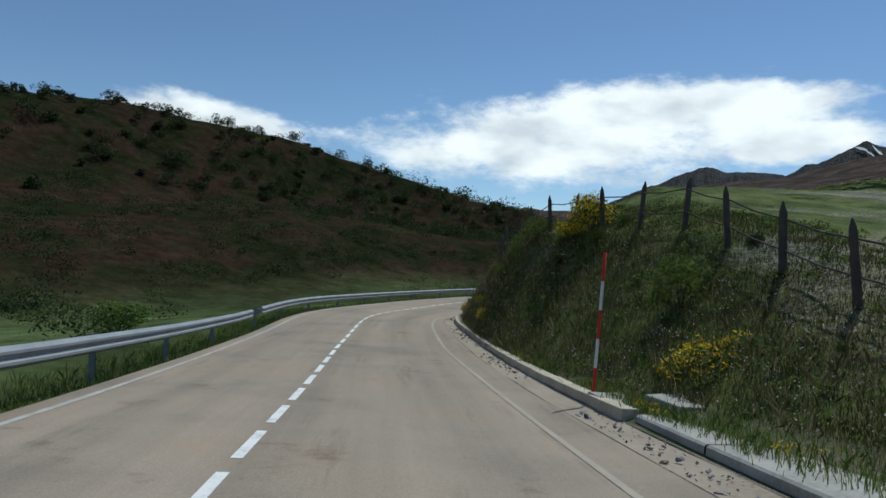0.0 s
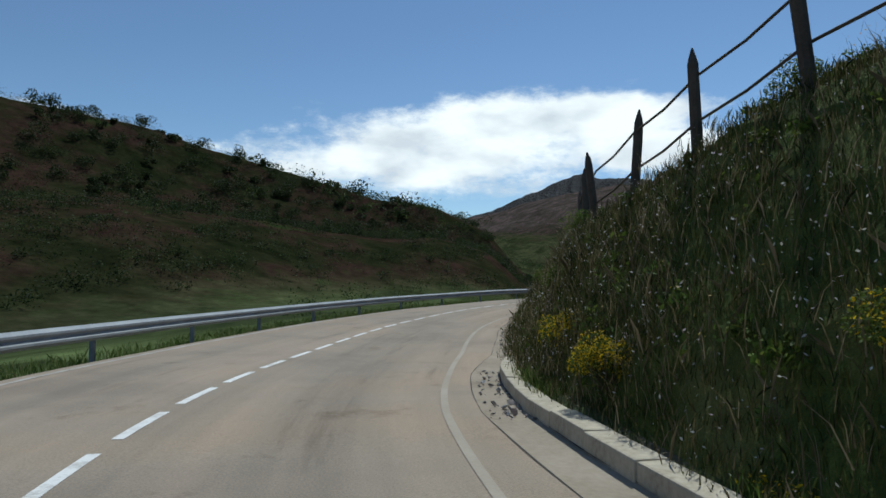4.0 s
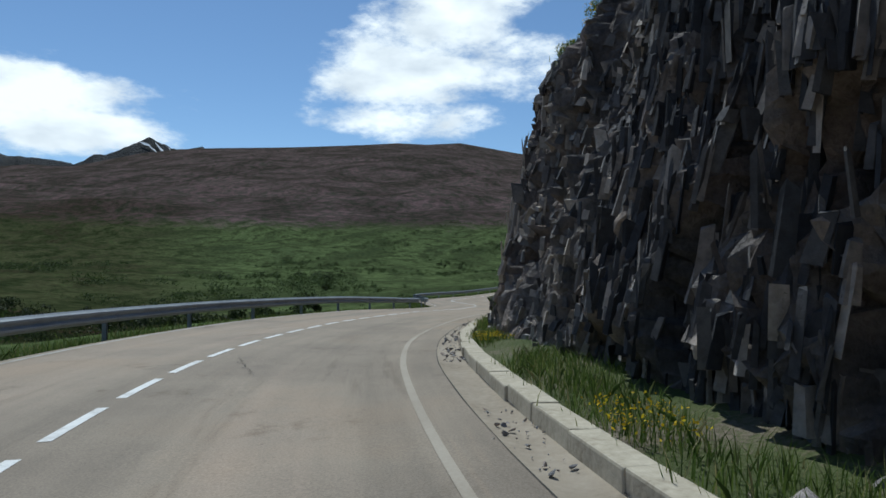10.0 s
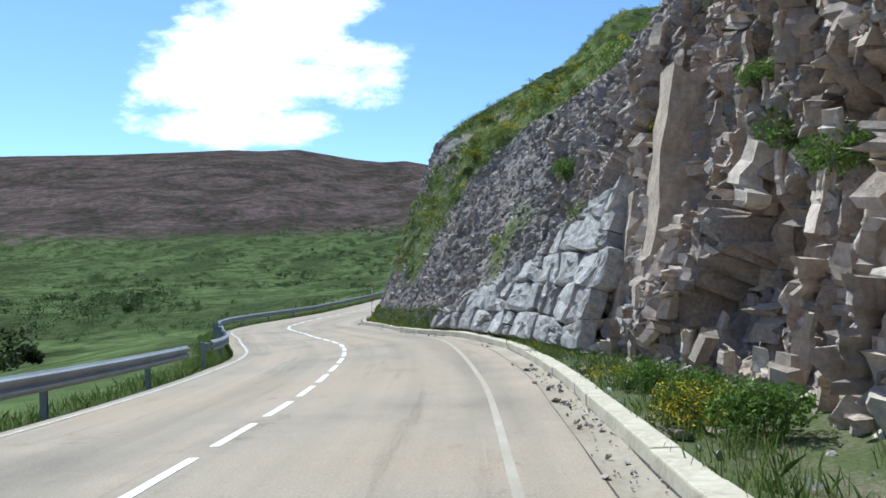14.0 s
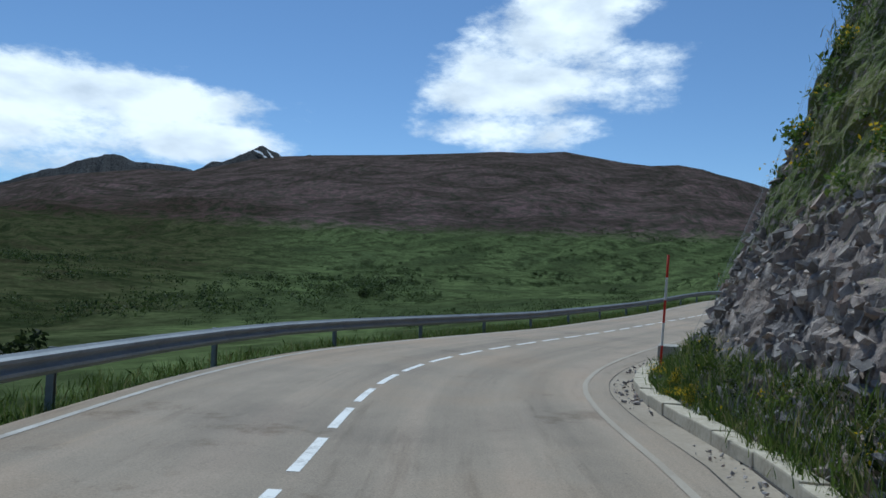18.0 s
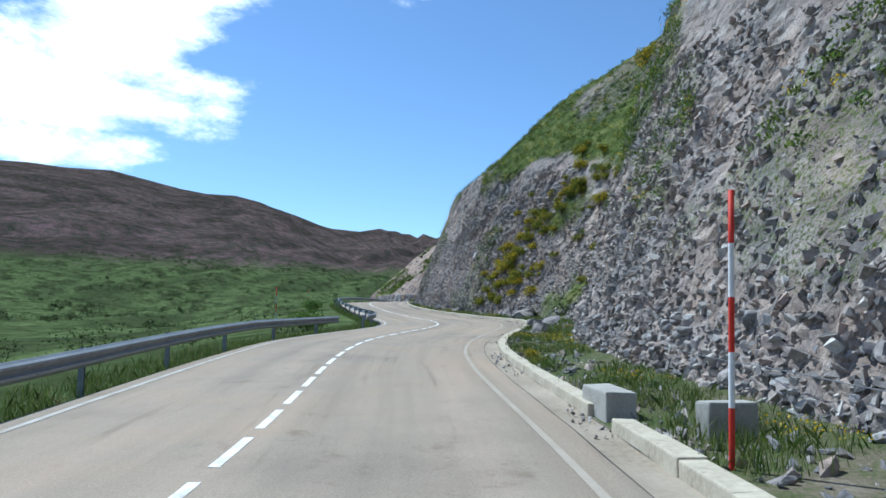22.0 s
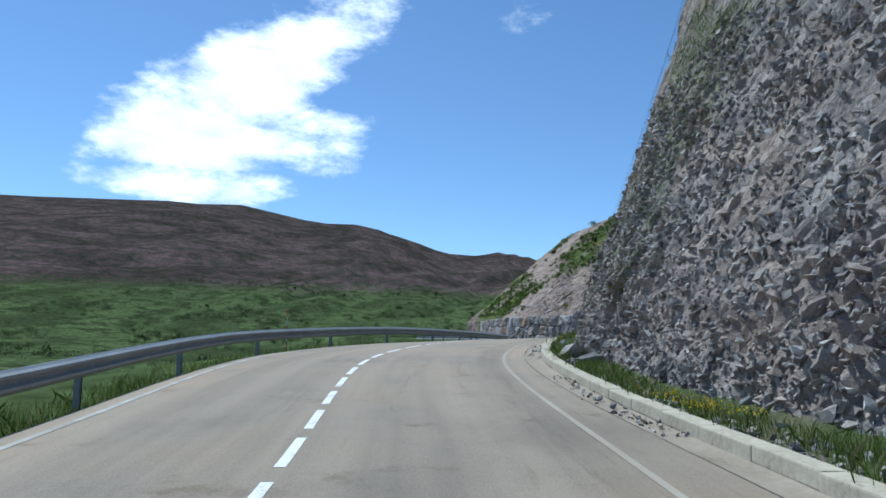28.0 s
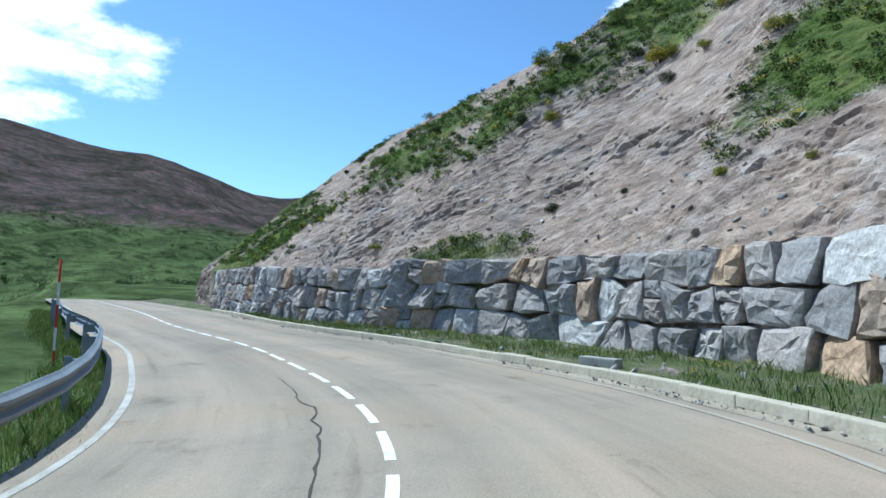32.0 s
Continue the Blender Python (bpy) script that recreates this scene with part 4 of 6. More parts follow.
TAN_STONE = stone_material("tan_stone", [(0.0, (0.38, 0.31, 0.25)), (1.0, (0.46, 0.38, 0.31))])
TAN_ROUGH = stone_material("tan_broken_rock", [(0.0, (0.30, 0.26, 0.235)), (0.4, (0.45, 0.37, 0.31)), (0.75, (0.56, 0.465, 0.39)), (1.0, (0.66, 0.585, 0.51))], island=True)
DEBRIS = stone_material("stone_chips", [(0.0, (0.17, 0.165, 0.17)), (0.3, (0.30, 0.29, 0.29)), (0.55, (0.40, 0.36, 0.335)), (0.75, (0.42, 0.34, 0.29)), (0.9, (0.36, 0.36, 0.37)), (1.0, (0.62, 0.60, 0.57))], island=True)
SLATE = stone_material("dark_slate", [(0.0, (0.085, 0.085, 0.09)), (0.35, (0.2, 0.19, 0.19)), (0.6, (0.32, 0.295, 0.275)), (0.8, (0.46, 0.41, 0.37)), (1.0, (0.62, 0.56, 0.5))])


def leaf_material(name, stops, rough=0.7):
    m, n, l, b = mat(name, rough, 0.0, 0.15)
    rnd = n.new("ShaderNodeNewGeometry").outputs["Random Per Island"]
    l.new(ramp(n, l, rnd, stops), b.inputs["Base Color"])
    tr = n.new("ShaderNodeBsdfTranslucent")
    l.new(ramp(n, l, rnd, stops), tr.inputs[0])
    ms = n.new("ShaderNodeMixShader")
    ms.inputs[0].default_value = 0.35
    l.new(b.outputs[0], ms.inputs[1])
    l.new(tr.outputs[0], ms.inputs[2])
    l.new(ms.outputs[0], n["Material Output"].inputs[0])
    return m


LEAF = leaf_material("broom_leaves", [(0.0, (0.045, 0.07, 0.014)), (0.5, (0.10, 0.145, 0.028)), (1.0, (0.19, 0.235, 0.045))])
FRESH = leaf_material("fresh_leaves", [(0.0, (0.05, 0.09, 0.015)), (0.5, (0.10, 0.17, 0.03)), (1.0, (0.17, 0.25, 0.05))])
FLOWER = leaf_material("yellow_flowers", [(0.0, (0.50, 0.32, 0.01)), (0.6, (0.70, 0.48, 0.015)), (1.0, (0.78, 0.62, 0.04))])
BLADE = leaf_material("grass_blades", [(0.0, (0.05, 0.08, 0.018)), (0.45, (0.10, 0.155, 0.032)), (0.8, (0.17, 0.22, 0.05)), (1.0, (0.32, 0.28, 0.14))])
DRY = leaf_material("dry_grass", [(0.0, (0.11, 0.09, 0.045)), (0.5, (0.19, 0.155, 0.085)), (1.0, (0.34, 0.27, 0.17))])
# browner grass for the first bank, darkened to carry the shade it stands in
SHADED_BLADE = leaf_material("shaded_grass_blades", [(0.0, (0.025, 0.034, 0.011)), (0.45, (0.055, 0.072, 0.019)), (0.75, (0.095, 0.098, 0.029)), (1.0, (0.17, 0.128, 0.07))])
PETAL = leaf_material("white_flowers", [(0.0, (0.5, 0.48, 0.42)), (0.7, (0.75, 0.73, 0.7)), (0.85, (0.55, 0.40, 0.5)), (1.0, (0.7, 0.55, 0.05))])
HEATH = leaf_material("scrub_leaves", [(0.0, (0.012, 0.02, 0.008)), (0.5, (0.03, 0.045, 0.014)), (1.0, (0.06, 0.075, 0.025))])
MEADOW_LEAF = leaf_material("meadow_scrub_leaves", [(0.0, (0.025, 0.04, 0.014)), (0.5, (0.05, 0.075, 0.022)), (1.0, (0.09, 0.12, 0.035))])
TWIG = simple("twigs", [(0.2, (0.05, 0.04, 0.03)), (0.8, (0.12, 0.10, 0.07))], 6.0)


def leaf_cloud(rng, centres, radii, count, size, squash=0.8):
    """Small leaf quads scattered through lumps."""
    k = rng.integers(0, len(centres), count)
    v = rng.normal(size=(count, 3))
    v /= np.linalg.norm(v, axis=1, keepdims=True)
    v *= rng.uniform(0.55, 1.05, (count, 1)) ** 0.5
    p = centres[k] + v * radii[k][:, None] * np.array([1, 1, squash])
    a, b = rng.normal(size=(count, 3)), rng.normal(size=(count, 3))
    a /= np.linalg.norm(a, axis=1, keepdims=True)
    b -= (a * b).sum(1, keepdims=True) * a
    b /= np.linalg.norm(b, axis=1, keepdims=True)
    s = size * rng.uniform(0.5, 1.4, (count, 1))
    q = np.stack([p - a * s, p - b * s * 0.45, p + a * s, p + b * s * 0.45], 1)
    return q.reshape(-1, 3), np.arange(count * 4).reshape(-1, 4)


def tube_arrays(a, b, ra, rb, sides=5):
    a, b = np.asarray(a, float), np.asarray(b, float)
    n = b - a
    n /= np.linalg.norm(n) + 1e-9
    u = np.cross(n, (0.3, 0.9, 0.2))
    u /= np.linalg.norm(u)
    w = np.cross(n, u)
    t = np.linspace(0, 2 * np.pi, sides, endpoint=False)
    ring = np.cos(t)[:, None] * u + np.sin(t)[:, None] * w
    v = np.vstack([a + ring * ra, b + ring * rb])
    f = np.array([[i, (i + 1) % sides, sides + (i + 1) % sides, sides + i] for i in range(sides)])
    return v, f


def joined(pieces):
    vs, fs, k = [], [], 0
    for v, f in pieces:
        vs.append(v)
        fs.append(f + k)
        k += len(v)
    return np.vstack(vs), np.vstack(fs)


def make_bush(seed, w, h, leaf, flowers, label, leaves=2600, size=0.032):
    rng = np.random.default_rng(seed)
    n = 16
    ang, r = rng.uniform(0, 6.28, n), rng.uniform(0, 1, n) ** 0.6 * w * 0.36
    c = np.stack([np.cos(ang) * r, np.sin(ang) * r, rng.uniform(0.25, 0.8, n) * h * (1 - 0.5 * (r / w / 0.36) ** 2)], 1)
    rad = rng.uniform(0.14, 0.24, n) * w
    root = new("broom_bush")
    v, f = leaf_cloud(rng, c, rad, leaves, size)
    part("foliage", fast_mesh("foliage", v, f, leaf), root)
    if flowers:
        v, f = leaf_cloud(rng, c + (0, 0, 0.03), rad * 1.08, int(leaves * flowers), size * 0.8)
        part("blossom", fast_mesh("blossom", v, f, FLOWER), root, "bright yellow blossom")
    v, f = joined([tube_arrays((0, 0, -0.15), q * 0.9, 0.02, 0.006, 4) for q in c[:9]])
    part("stem", fast_mesh("stem", v, f, TWIG), root)
    return tagged(root, label, "bush", group="bushes on the bank")


def blades(points, rng, height, spread=0.12, per=6, width=0.008):
    """Tufts of grass: bent blades on the given places."""
    p = np.repeat(points, per, 0) + np.c_[rng.normal(0, spread, (len(points) * per, 2)), np.zeros(len(points) * per)]
    n = len(p)
    h = height * rng.uniform(0.4, 1.3, n)
    lean = rng.normal(0, 0.35, (n, 2)) * h[:, None]
    t = rng.uniform(0, 6.28, n)
    side = np.stack([np.cos(t), np.sin(t), 0 * t], 1) * (width * rng.uniform(0.6, 1.6, (n, 1)))
    mid = p + np.c_[lean * 0.35, h * 0.6]
    tip = p + np.c_[lean, h]
    v = np.stack([p - side, p + side, mid + side * 0.7, tip, mid - side * 0.7], 1).reshape(-1, 3)
    i = np.arange(n)[:, None] * 5
    return v, i + np.array([[0, 1, 2, 3, 4]])


# ---- kerb ----
KERB_GAPS = [(2.2, 8.9), (55, 58), (134, 137.5), (161, 163)]
RAIL_D, RAILS = -3.58, [(-12, 24), (25.5, 108), (110, 184), (189, 290)]
FENCE, FENCE_IN = (7, 66), 0.15
POLES = [(10.7, 4.75, 2), (134.0, 4.5, 3), (160.0, 4.5, 2), (252.0, 5.8, 3), (267, -4.4, 0), (195, -9.4, 0), (247.5, -15.0, 0)]
BLOCKS = [(10.2, 5.0, 0.6, 0.9, 0.22, 12), (9.2, 5.5, 0.5, 0.9, 0.34, 10), (136.6, 4.3, 0.5, 0.6, 0.45, 10), (163.0, 4.35, 0.4, 1.1, 0.42, 0), (161.3, 5.1, 0.6, 0.25, 0.5, 10), (262.0, 5.9, 0.3, 0.9, 0.3, 20), (252.3, 6.4, 0.3, 0.9, 0.35, 30)]
PLATES = [(160.0, 4.6, 0), (213.5, 5.2, 0)]
WALL = (257.3, 293)
COLUMNS, COLUMN_TILT = (80, 96.0), 8
# loose stones: from, to, how many, largest, how far up the slope
SCREE = [(52, 61, 1500, 0.2, 2.4), (61.5, 66, 220, 0.3, 0.5), (78, 92, 260, 0.2, 0.6), (95, 106, 500, 0.3, 2.2), (112, 142, 4200, 0.2, 8.0), (142, 186, 5200, 0.2, 8.0), (186, 216, 3000, 0.34, 8.0), (158, 188, 1700, 0.3, 1.4), (216, 246, 7500, 0.2, 7.0), (243, 256, 900, 0.36, 4.0), (256, 290, 2200, 0.22, 22.0)]
BOULDERS = [(208.3, 7.7, 1.35), (200.8, 7.6, 1.2), (202.2, 6.6, 0.55), (201.7, 7.0, 0.6), (201.0, 6.6, 0.7), (200.2, 6.6, 0.6), (202.8, 7.6, 0.8), (199.6, 7.2, 0.9), (204.0, 7.0, 0.5), (205.5, 7.0, 0.6), (198.8, 7.0, 0.6), (156.7, 5.6, 0.7), (155.2, 5.3, 0.5), (152.6, 5.2, 0.45),
            (214, 6.0, 0.6), (60, 5.2, 0.45), (59.5, 4.8, 0.35), (61.3, 5.4, 0.4), (218, 5.2, 0.6), (229, 5.0, 0.45), (231, 4.8, 0.5), (88.5, 5.2, 0.35), (250.8, 6.5, 0.5), (182, 5.6, 0.5), (184.5, 5.4, 0.6), (186, 5.8, 0.7), (185.2, 5.2, 0.4), (187.3, 5.6, 0.5)]
CABLES = [(144, 192, 0.4)]
GRASSY = 60
PLANTED = [(0, 27, 3.9, 0.7), (0, 25.5, 3.4, 0.7), (0, 28.6, 4.2, 0.6), (0, 26.2, 2.4, 0.6), (0, 12.5, 2.6, 1.0), (1, 24.6, 0.7, 0.55), (1, 20, 4.7, 1.25), (1, 21.2, 4.3, 1.0), (3, 27.5, 1.2, 0.6), (1, 31, 0.4, 0.6), (1, 33.5, 0.6, 0.6), (0, 24, 4.2, 0.9), (0, 40, 3.4, 0.6), (2, 110, 5.0, 1.2), (2, 99.0, 2.6, 1.0), (2, 100.2, 3.4, 1.1), (2, 101.0, 4.4, 0.8),
           (1, 104.3, 5.6, 0.8), (1, 104.8, 4.8, 0.7), (1, 208.2, 3.9, 1.0), (1, 208.8, 3.2, 0.9), (1, 209.4, 4.4, 0.7), (3, 208.2, 1.4, 1.0), (3, 209.5, 1.9, 0.9), (3, 210.5, 0.8, 0.9), (1, 208.5, 8.8, 0.7), (1, 205.2, 7.6, 0.7), (3, 209.0, 5.6, 0.7),
           (1, 207.2, 3.6, 1.1), (1, 207.0, 4.4, 1.2), (3, 206.4, 2.6, 1.1), (3, 207.6, 2.2, 1.1), (1, 208.0, 5.4, 1.0), (3, 206.0, 5.2, 1.1), (1, 206.6, 6.4, 1.0), (3, 208.0, 1.2, 1.0), (3, 207.0, 1.0, 0.9), (3, 209.6, 3.0, 0.9), (1, 206.0, 7.8, 0.9), (3, 205.0, 6.4, 1.0), (1, 211.2, 3.4, 0.8), (3, 199.8, 4.7, 0.8), (3, 189.5, 6.6, 0.7), (1, 265.8, 18.7, 1.0), (1, 262.5, 20, 0.9), (3, 273, 12, 0.8), (1, 258.5, 15, 0.9), (1, 270, 15, 0.8), (3, 268, 14, 0.6), (4, 270.0, 5.6, 0.7), (4, 267.5, 5.8, 0.4)]
VERGE_PLANTS = [(1, 9.8, 6.5, 1.25), (0, 9.2, 7.3, 1.3), (0, 8.0, 7.6, 1.0), (1, 89.2, 4.9, 0.4), (3, 92.2, 4.8, 0.6), (3, 90.6, 4.9, 0.4), (1, 140.6, 4.95, 0.7), (3, 139.4, 5.5, 0.65), (1, 170.3, 4.75, 0.35), (3, 169.2, 4.7, 0.4), (3, 150.2, 5.0, 0.6), (1, 149.0, 5.0, 0.6), (1, 147.6, 4.9, 0.55), (1, 146.4, 5.1, 0.7), (3, 128.0, 4.5, 0.35), (1, 129.0, 4.9, 0.45), (1, 127.4, 4.7, 0.4),
                (2, 97.5, 5.2, 1.0), (2, 99.0, 5.1, 0.9), (3, 98.3, 4.9, 0.7), (2, 100.4, 5.0, 0.7), (2, 233, 4.6, 0.25), (2, 238.7, 4.6, 0.3), (3, 238.6, 4.5, 0.4), (3, 244, 5.2, 0.7), (2, 254.5, 7.6, 1.6), (2, 256.0, 8.0, 1.8), (2, 253.0, 7.0, 1.0), (3, 249.8, 6.0, 0.6), (3, 84, 4.9, 0.35), (2, 62.5, 4.9, 0.6), (2, 58, 4.8, 0.6)]
THICKETS = [(66, 100, 9.0, 13, 14, (0, 3, 3, 4), 0.5, 1.0), (100, 126, 6, 13, 24, (0, 3, 3, 4), 0.4, 0.8), (178, 204, 8, 18, 46, (3, 3, 0, 1), 0.6, 1.0), (186, 207, 2, 12, 40, (1, 3, 3, 0), 0.45, 0.95), (195, 201, 8, 14, 16, (3, 3, 1), 0.7, 1.2),
            (201, 207.5, 1, 9, 22, (1, 3, 3), 0.7, 1.2), (140, 180, 12, 16, 18, (0, 3, 3, 1), 0.5, 0.9), (258, 296, 12, 22, 34, (4, 4, 0, 3), 0.5, 1.0), (258, 290, 3.4, 12, 14, (4, 4, 3), 0.2, 0.5), (10, 58, 1.2, 6.0, 34, (0, 0, 4), 0.25, 0.6), (243, 257, 3, 14, 50, (0, 3, 3, 2), 0.6, 1.3)]
ROADSIDE_SHRUBS = (26, 222, 190)


def kerb_d(s):
    return edge_at(s) + np.interp(s, GUTTER_WIDE[:, 0], GUTTER_WIDE[:, 1]) + 0.09


kerb = tagged(new("kerb"), "low pale concrete kerb, chipped and partly buried", "kerb", kind="structure")
kerb_piece = box_mesh("kerb_stone", 0.26, 1.0, 0.26, KERB, 0.022)
rng = np.random.default_rng(5)
for k in range(-8, 290):
    if any(a < k < b for a, b in KERB_GAPS):
        continue
    p, q = at(k, kerb_d(k)), at(k + 1, kerb_d(k + 1))
    yaw = math.degrees(math.atan2(-(q[0] - p[0]), q[1] - p[1]))
    x, y, z = (p + q) / 2
    climb = math.degrees(math.atan2(q[2] - p[2], math.hypot(q[0] - p[0], q[1] - p[1])))
    part("kerb_stone", kerb_piece, kerb, m=pose(x + rng.normal() * 0.006, y, z - 0.1 + rng.normal() * 0.006, climb, rng.normal() * 1.2, yaw + rng.normal() * 0.4) @ Matrix.Diagonal((rng.uniform(0.92, 1.08), float(np.linalg.norm(q - p)), 1, 1)))

# ---- guard rails ----
def w_beam(length):
    """A W-shaped rail, lying along +y, its face towards +x."""
    prof = [(-0.0, 0.0), (0.03, 0.03), (0.08, 0.06), (0.08, 0.10), (0.03, 0.13), (0.015, 0.155), (0.03, 0.18), (0.08, 0.21), (0.08, 0.25), (0.03, 0.28), (0.0, 0.31)]
    ys = (0.0, length)
    v = [(x, y, z) for y in ys for x, z in prof] + [(x - 0.006, y, z) for y in ys for x, z in prof]
    n = len(prof)
    f = [(i, i + 1, n + i + 1, n + i) for i in range(n - 1)] + [(2 * n + i + 1, 2 * n + i, 3 * n + i, 3 * n + i + 1) for i in range(n - 1)]
    f += [(i, 2 * n + i, 2 * n + i + 1, i + 1) for i in range(n - 1)] + [(n + i + 1, 3 * n + i + 1, 3 * n + i, n + i) for i in range(n - 1)]
    f += [(0, n, 3 * n, 2 * n), (n - 1, 3 * n - 1, 4 * n - 1, 2 * n - 1)]
    return mesh_of("beam", v, f, STEEL, False)


def post_mesh():
    v, f = [], []
    prof = [(-0.05, -0.03), (0.05, -0.03), (0.05, -0.022), (-0.042, -0.022), (-0.042, 0.022), (0.05, 0.022), (0.05, 0.03), (-0.05, 0.03)]
    n = len(prof)
    v = [(x, y, z) for z in (-0.5, 0.6) for x, y in prof]
    f = [(i, (i + 1) % n, n + (i + 1) % n, n + i) for i in range(n)] + [tuple(range(n, 2 * n)), tuple(range(n - 1, -1, -1))]
    return mesh_of("post", v, f, STEEL)


BEAM, POST = w_beam(2.02), post_mesh()
SPACER = box_mesh("spacer", 0.14, 0.09, 0.2, STEEL, 0.01)
for a, b in RAILS:
    rail = tagged(new("guard_rail"), "galvanised steel guard rail on low posts", "guard rail", group="guard rails")
    for k in range(int((b - a) / 2)):
        s = a + 2 * k
        p, q = at(s, RAIL_D, 0.0), at(s + 2, RAIL_D, 0.0)
        yaw = math.degrees(math.atan2(-(q[0] - p[0]), q[1] - p[1]))
        rx = math.degrees(math.atan2(q[2] - p[2], math.hypot(q[0] - p[0], q[1] - p[1])))
        part("beam", BEAM, rail, m=pose(p[0], p[1], p[2] + 0.33, rx, 0, yaw) @ Matrix.Diagonal((1, float(np.linalg.norm(q - p)) / 2.0, 1, 1)))
        if k % 2 == 0:
            x, y, z = at(s, RAIL_D - 0.2, 0.0)
            part("post", POST, rail, m=pose(x, y, z + 0.02, 0, 0, yaw))
            x, y, z = at(s, RAIL_D - 0.08, 0.0)
            part("spacer", SPACER, rail, m=pose(x, y, z + 0.38, 0, 0, yaw))

# ---- fence along the bank's edge ----
def picket(rng):
    bm = bmesh.new()
    n = 8
    rings = []
    for z, r in ((-0.4, 0.075), (0.3, 0.07), (0.9, 0.068), (1.12, 0.066), (1.2, 0.05), (1.32, 0.012)):
        rings.append([bm.verts.new((math.cos(6.283 * i / n) * r * rng.uniform(0.9, 1.1), math.sin(6.283 * i / n) * r * rng.uniform(0.9, 1.1), z)) for i in range(n)])
    for lo, hi in zip(rings, rings[1:]):
        for i in range(n):
            bm.faces.new((lo[i], lo[(i + 1) % n], hi[(i + 1) % n], hi[i]))
    bm.faces.new(rings[-1])
    me = bpy.data.meshes.new("post")
    bm.to_mesh(me)
    bm.free()
    me.materials.append(WOOD)
    return me


def crest_u(s):
    _, a1, h1, a2, h2 = profile_at(s)
    return h1 / np.sin(np.radians(a1))


rng = np.random.default_rng(9)
PICKETS = [picket(rng) for _ in range(4)]
fence = tagged(new("fence"), "field fence of dark pointed wooden posts and wire", "fence")
tops = []
s = FENCE[0]
while s < FENCE[1]:
    (x, y, z), _, _ = bank_world(s, crest_u(s) + FENCE_IN)
    part("post", PICKETS[rng.integers(4)], fence, m=pose(x, y, z, rng.normal() * 4, rng.normal() * 4, rng.uniform(0, 360)))
    tops.append((x, y, z))
    s += rng.uniform(1.9, 2.3)
for hgt, sag in ((1.0, 0.05), (0.45, 0.04)):
    for p, q in zip(tops, tops[1:]):
        p, q = np.array(p) + (0, 0, hgt), np.array(q) + (0, 0, hgt)
        m_ = (p + q) / 2 - (0, 0, sag)
        v, f = joined([tube_arrays(p, m_, 0.018, 0.018, 5), tube_arrays(m_, q, 0.018, 0.018, 5)])
        part("wire", fast_mesh("wire", v, f, WOOD), fence, "thin weathered rail")

# ---- snow poles ----
def snow_pole(m, hgt=2.4, r=0.026):
    root = tagged(new("snow_pole"), "thin red and white banded snow pole beside the road", "pole", group="snow poles")
    for k in range(5):
        v, f = tube_arrays((0, 0, -0.3 if k == 0 else hgt * k / 5), (0, 0, hgt * (k + 1) / 5), r, r, 8)
        f = np.vstack([f, [[8, 9, 10, 11], [8, 11, 12, 15], [12, 13, 14, 15]]]) if k == 4 else f
        part("band", fast_mesh("band", v, f, RED if k % 2 == 0 else WHITE, True), root)
    root.matrix_basis = m
    return root


for s, d, lean in POLES:
    snow_pole(spot(s, d, 0.1 if d > 0 else -0.35) @ pose(0, 0, 0, 0, lean, 0))

# ---- concrete culvert blocks ----
for s, d, sx, sy, sz, turn in BLOCKS:
    blk = new("culvert_block", box_mesh("culvert_block", sx, sy, sz, CONCRETE, 0.03, s, 0.02))
    blk.matrix_basis = spot(s, d, -0.05, turn)
    tagged(blk, "rough pale concrete culvert block at the roadside", "concrete block", group="culvert blocks")

# ---- white plates hung on the rock ----
for s, u, turn in PLATES:
    (x, y, z), _, _ = bank_world(s, u)
    w = at(s, 0.0)
    plate = new("plate", box_mesh("plate", 0.34, 0.03, 0.5, WHITE, 0.006))
    plate.matrix_basis = pose(x, y, z, 0, 0, head(s) + 90 + turn) @ pose(0, 0.32, 0, 20, 15, 0)
    tagged(plate, "small white plate hung on the rock netting", "sign plate", group="white plates")

# ---- fitted stones ----
def fitted_stone(name, corners, place, bulge, material, rng, deep=0.3):
    """One rough stone filling the four corners (along, up), its face swelling out; place(a, b, out) gives world points."""
    c = np.array(corners, float)
    ring = []
    for k in range(4):
        p, q = c[k], c[(k + 1) % 4]
        ring += [p, p + (q - p) * rng.uniform(0.3, 0.45), p + (q - p) * rng.uniform(0.55, 0.7)]
    ring = np.array(ring)
    mid = c.mean(0)
    size = min(np.ptp(c[:, 0]), np.ptp(c[:, 1]))
    ring[0::3] += (mid - ring[0::3]) * rng.uniform(0.0, 0.10, (4, 1))
    ring += rng.normal(0, 0.028 * size, ring.shape)
    tilt = rng.normal(0, 0.14, 2)
    v, n = [], len(ring)
    for shrink, out in ((0.97, -deep), (0.975, -0.03), (0.93, 0.6 * bulge), (0.72, 0.9 * bulge), (0.36, bulge)):
        for p in mid + (ring - mid) * shrink:
            o = out + (tilt * (p - mid)).sum() + (rng.normal() * 0.2 * bulge if out > 0 else 0)
            v.append(place(p[0], p[1], o))
    v.append(place(mid[0], mid[1], bulge * rng.uniform(0.8, 1.15)))
    f = [(k * n + i, k * n + (i + 1) % n, (k + 1) * n + (i + 1) % n, (k + 1) * n + i) for k in range(4) for i in range(n)]
    f += [(4 * n + i, 4 * n + (i + 1) % n, 5 * n) for i in range(n)]
    v = np.array(v)
    o = v.mean(0)
    return mesh_of(name, v - o, f, material), o


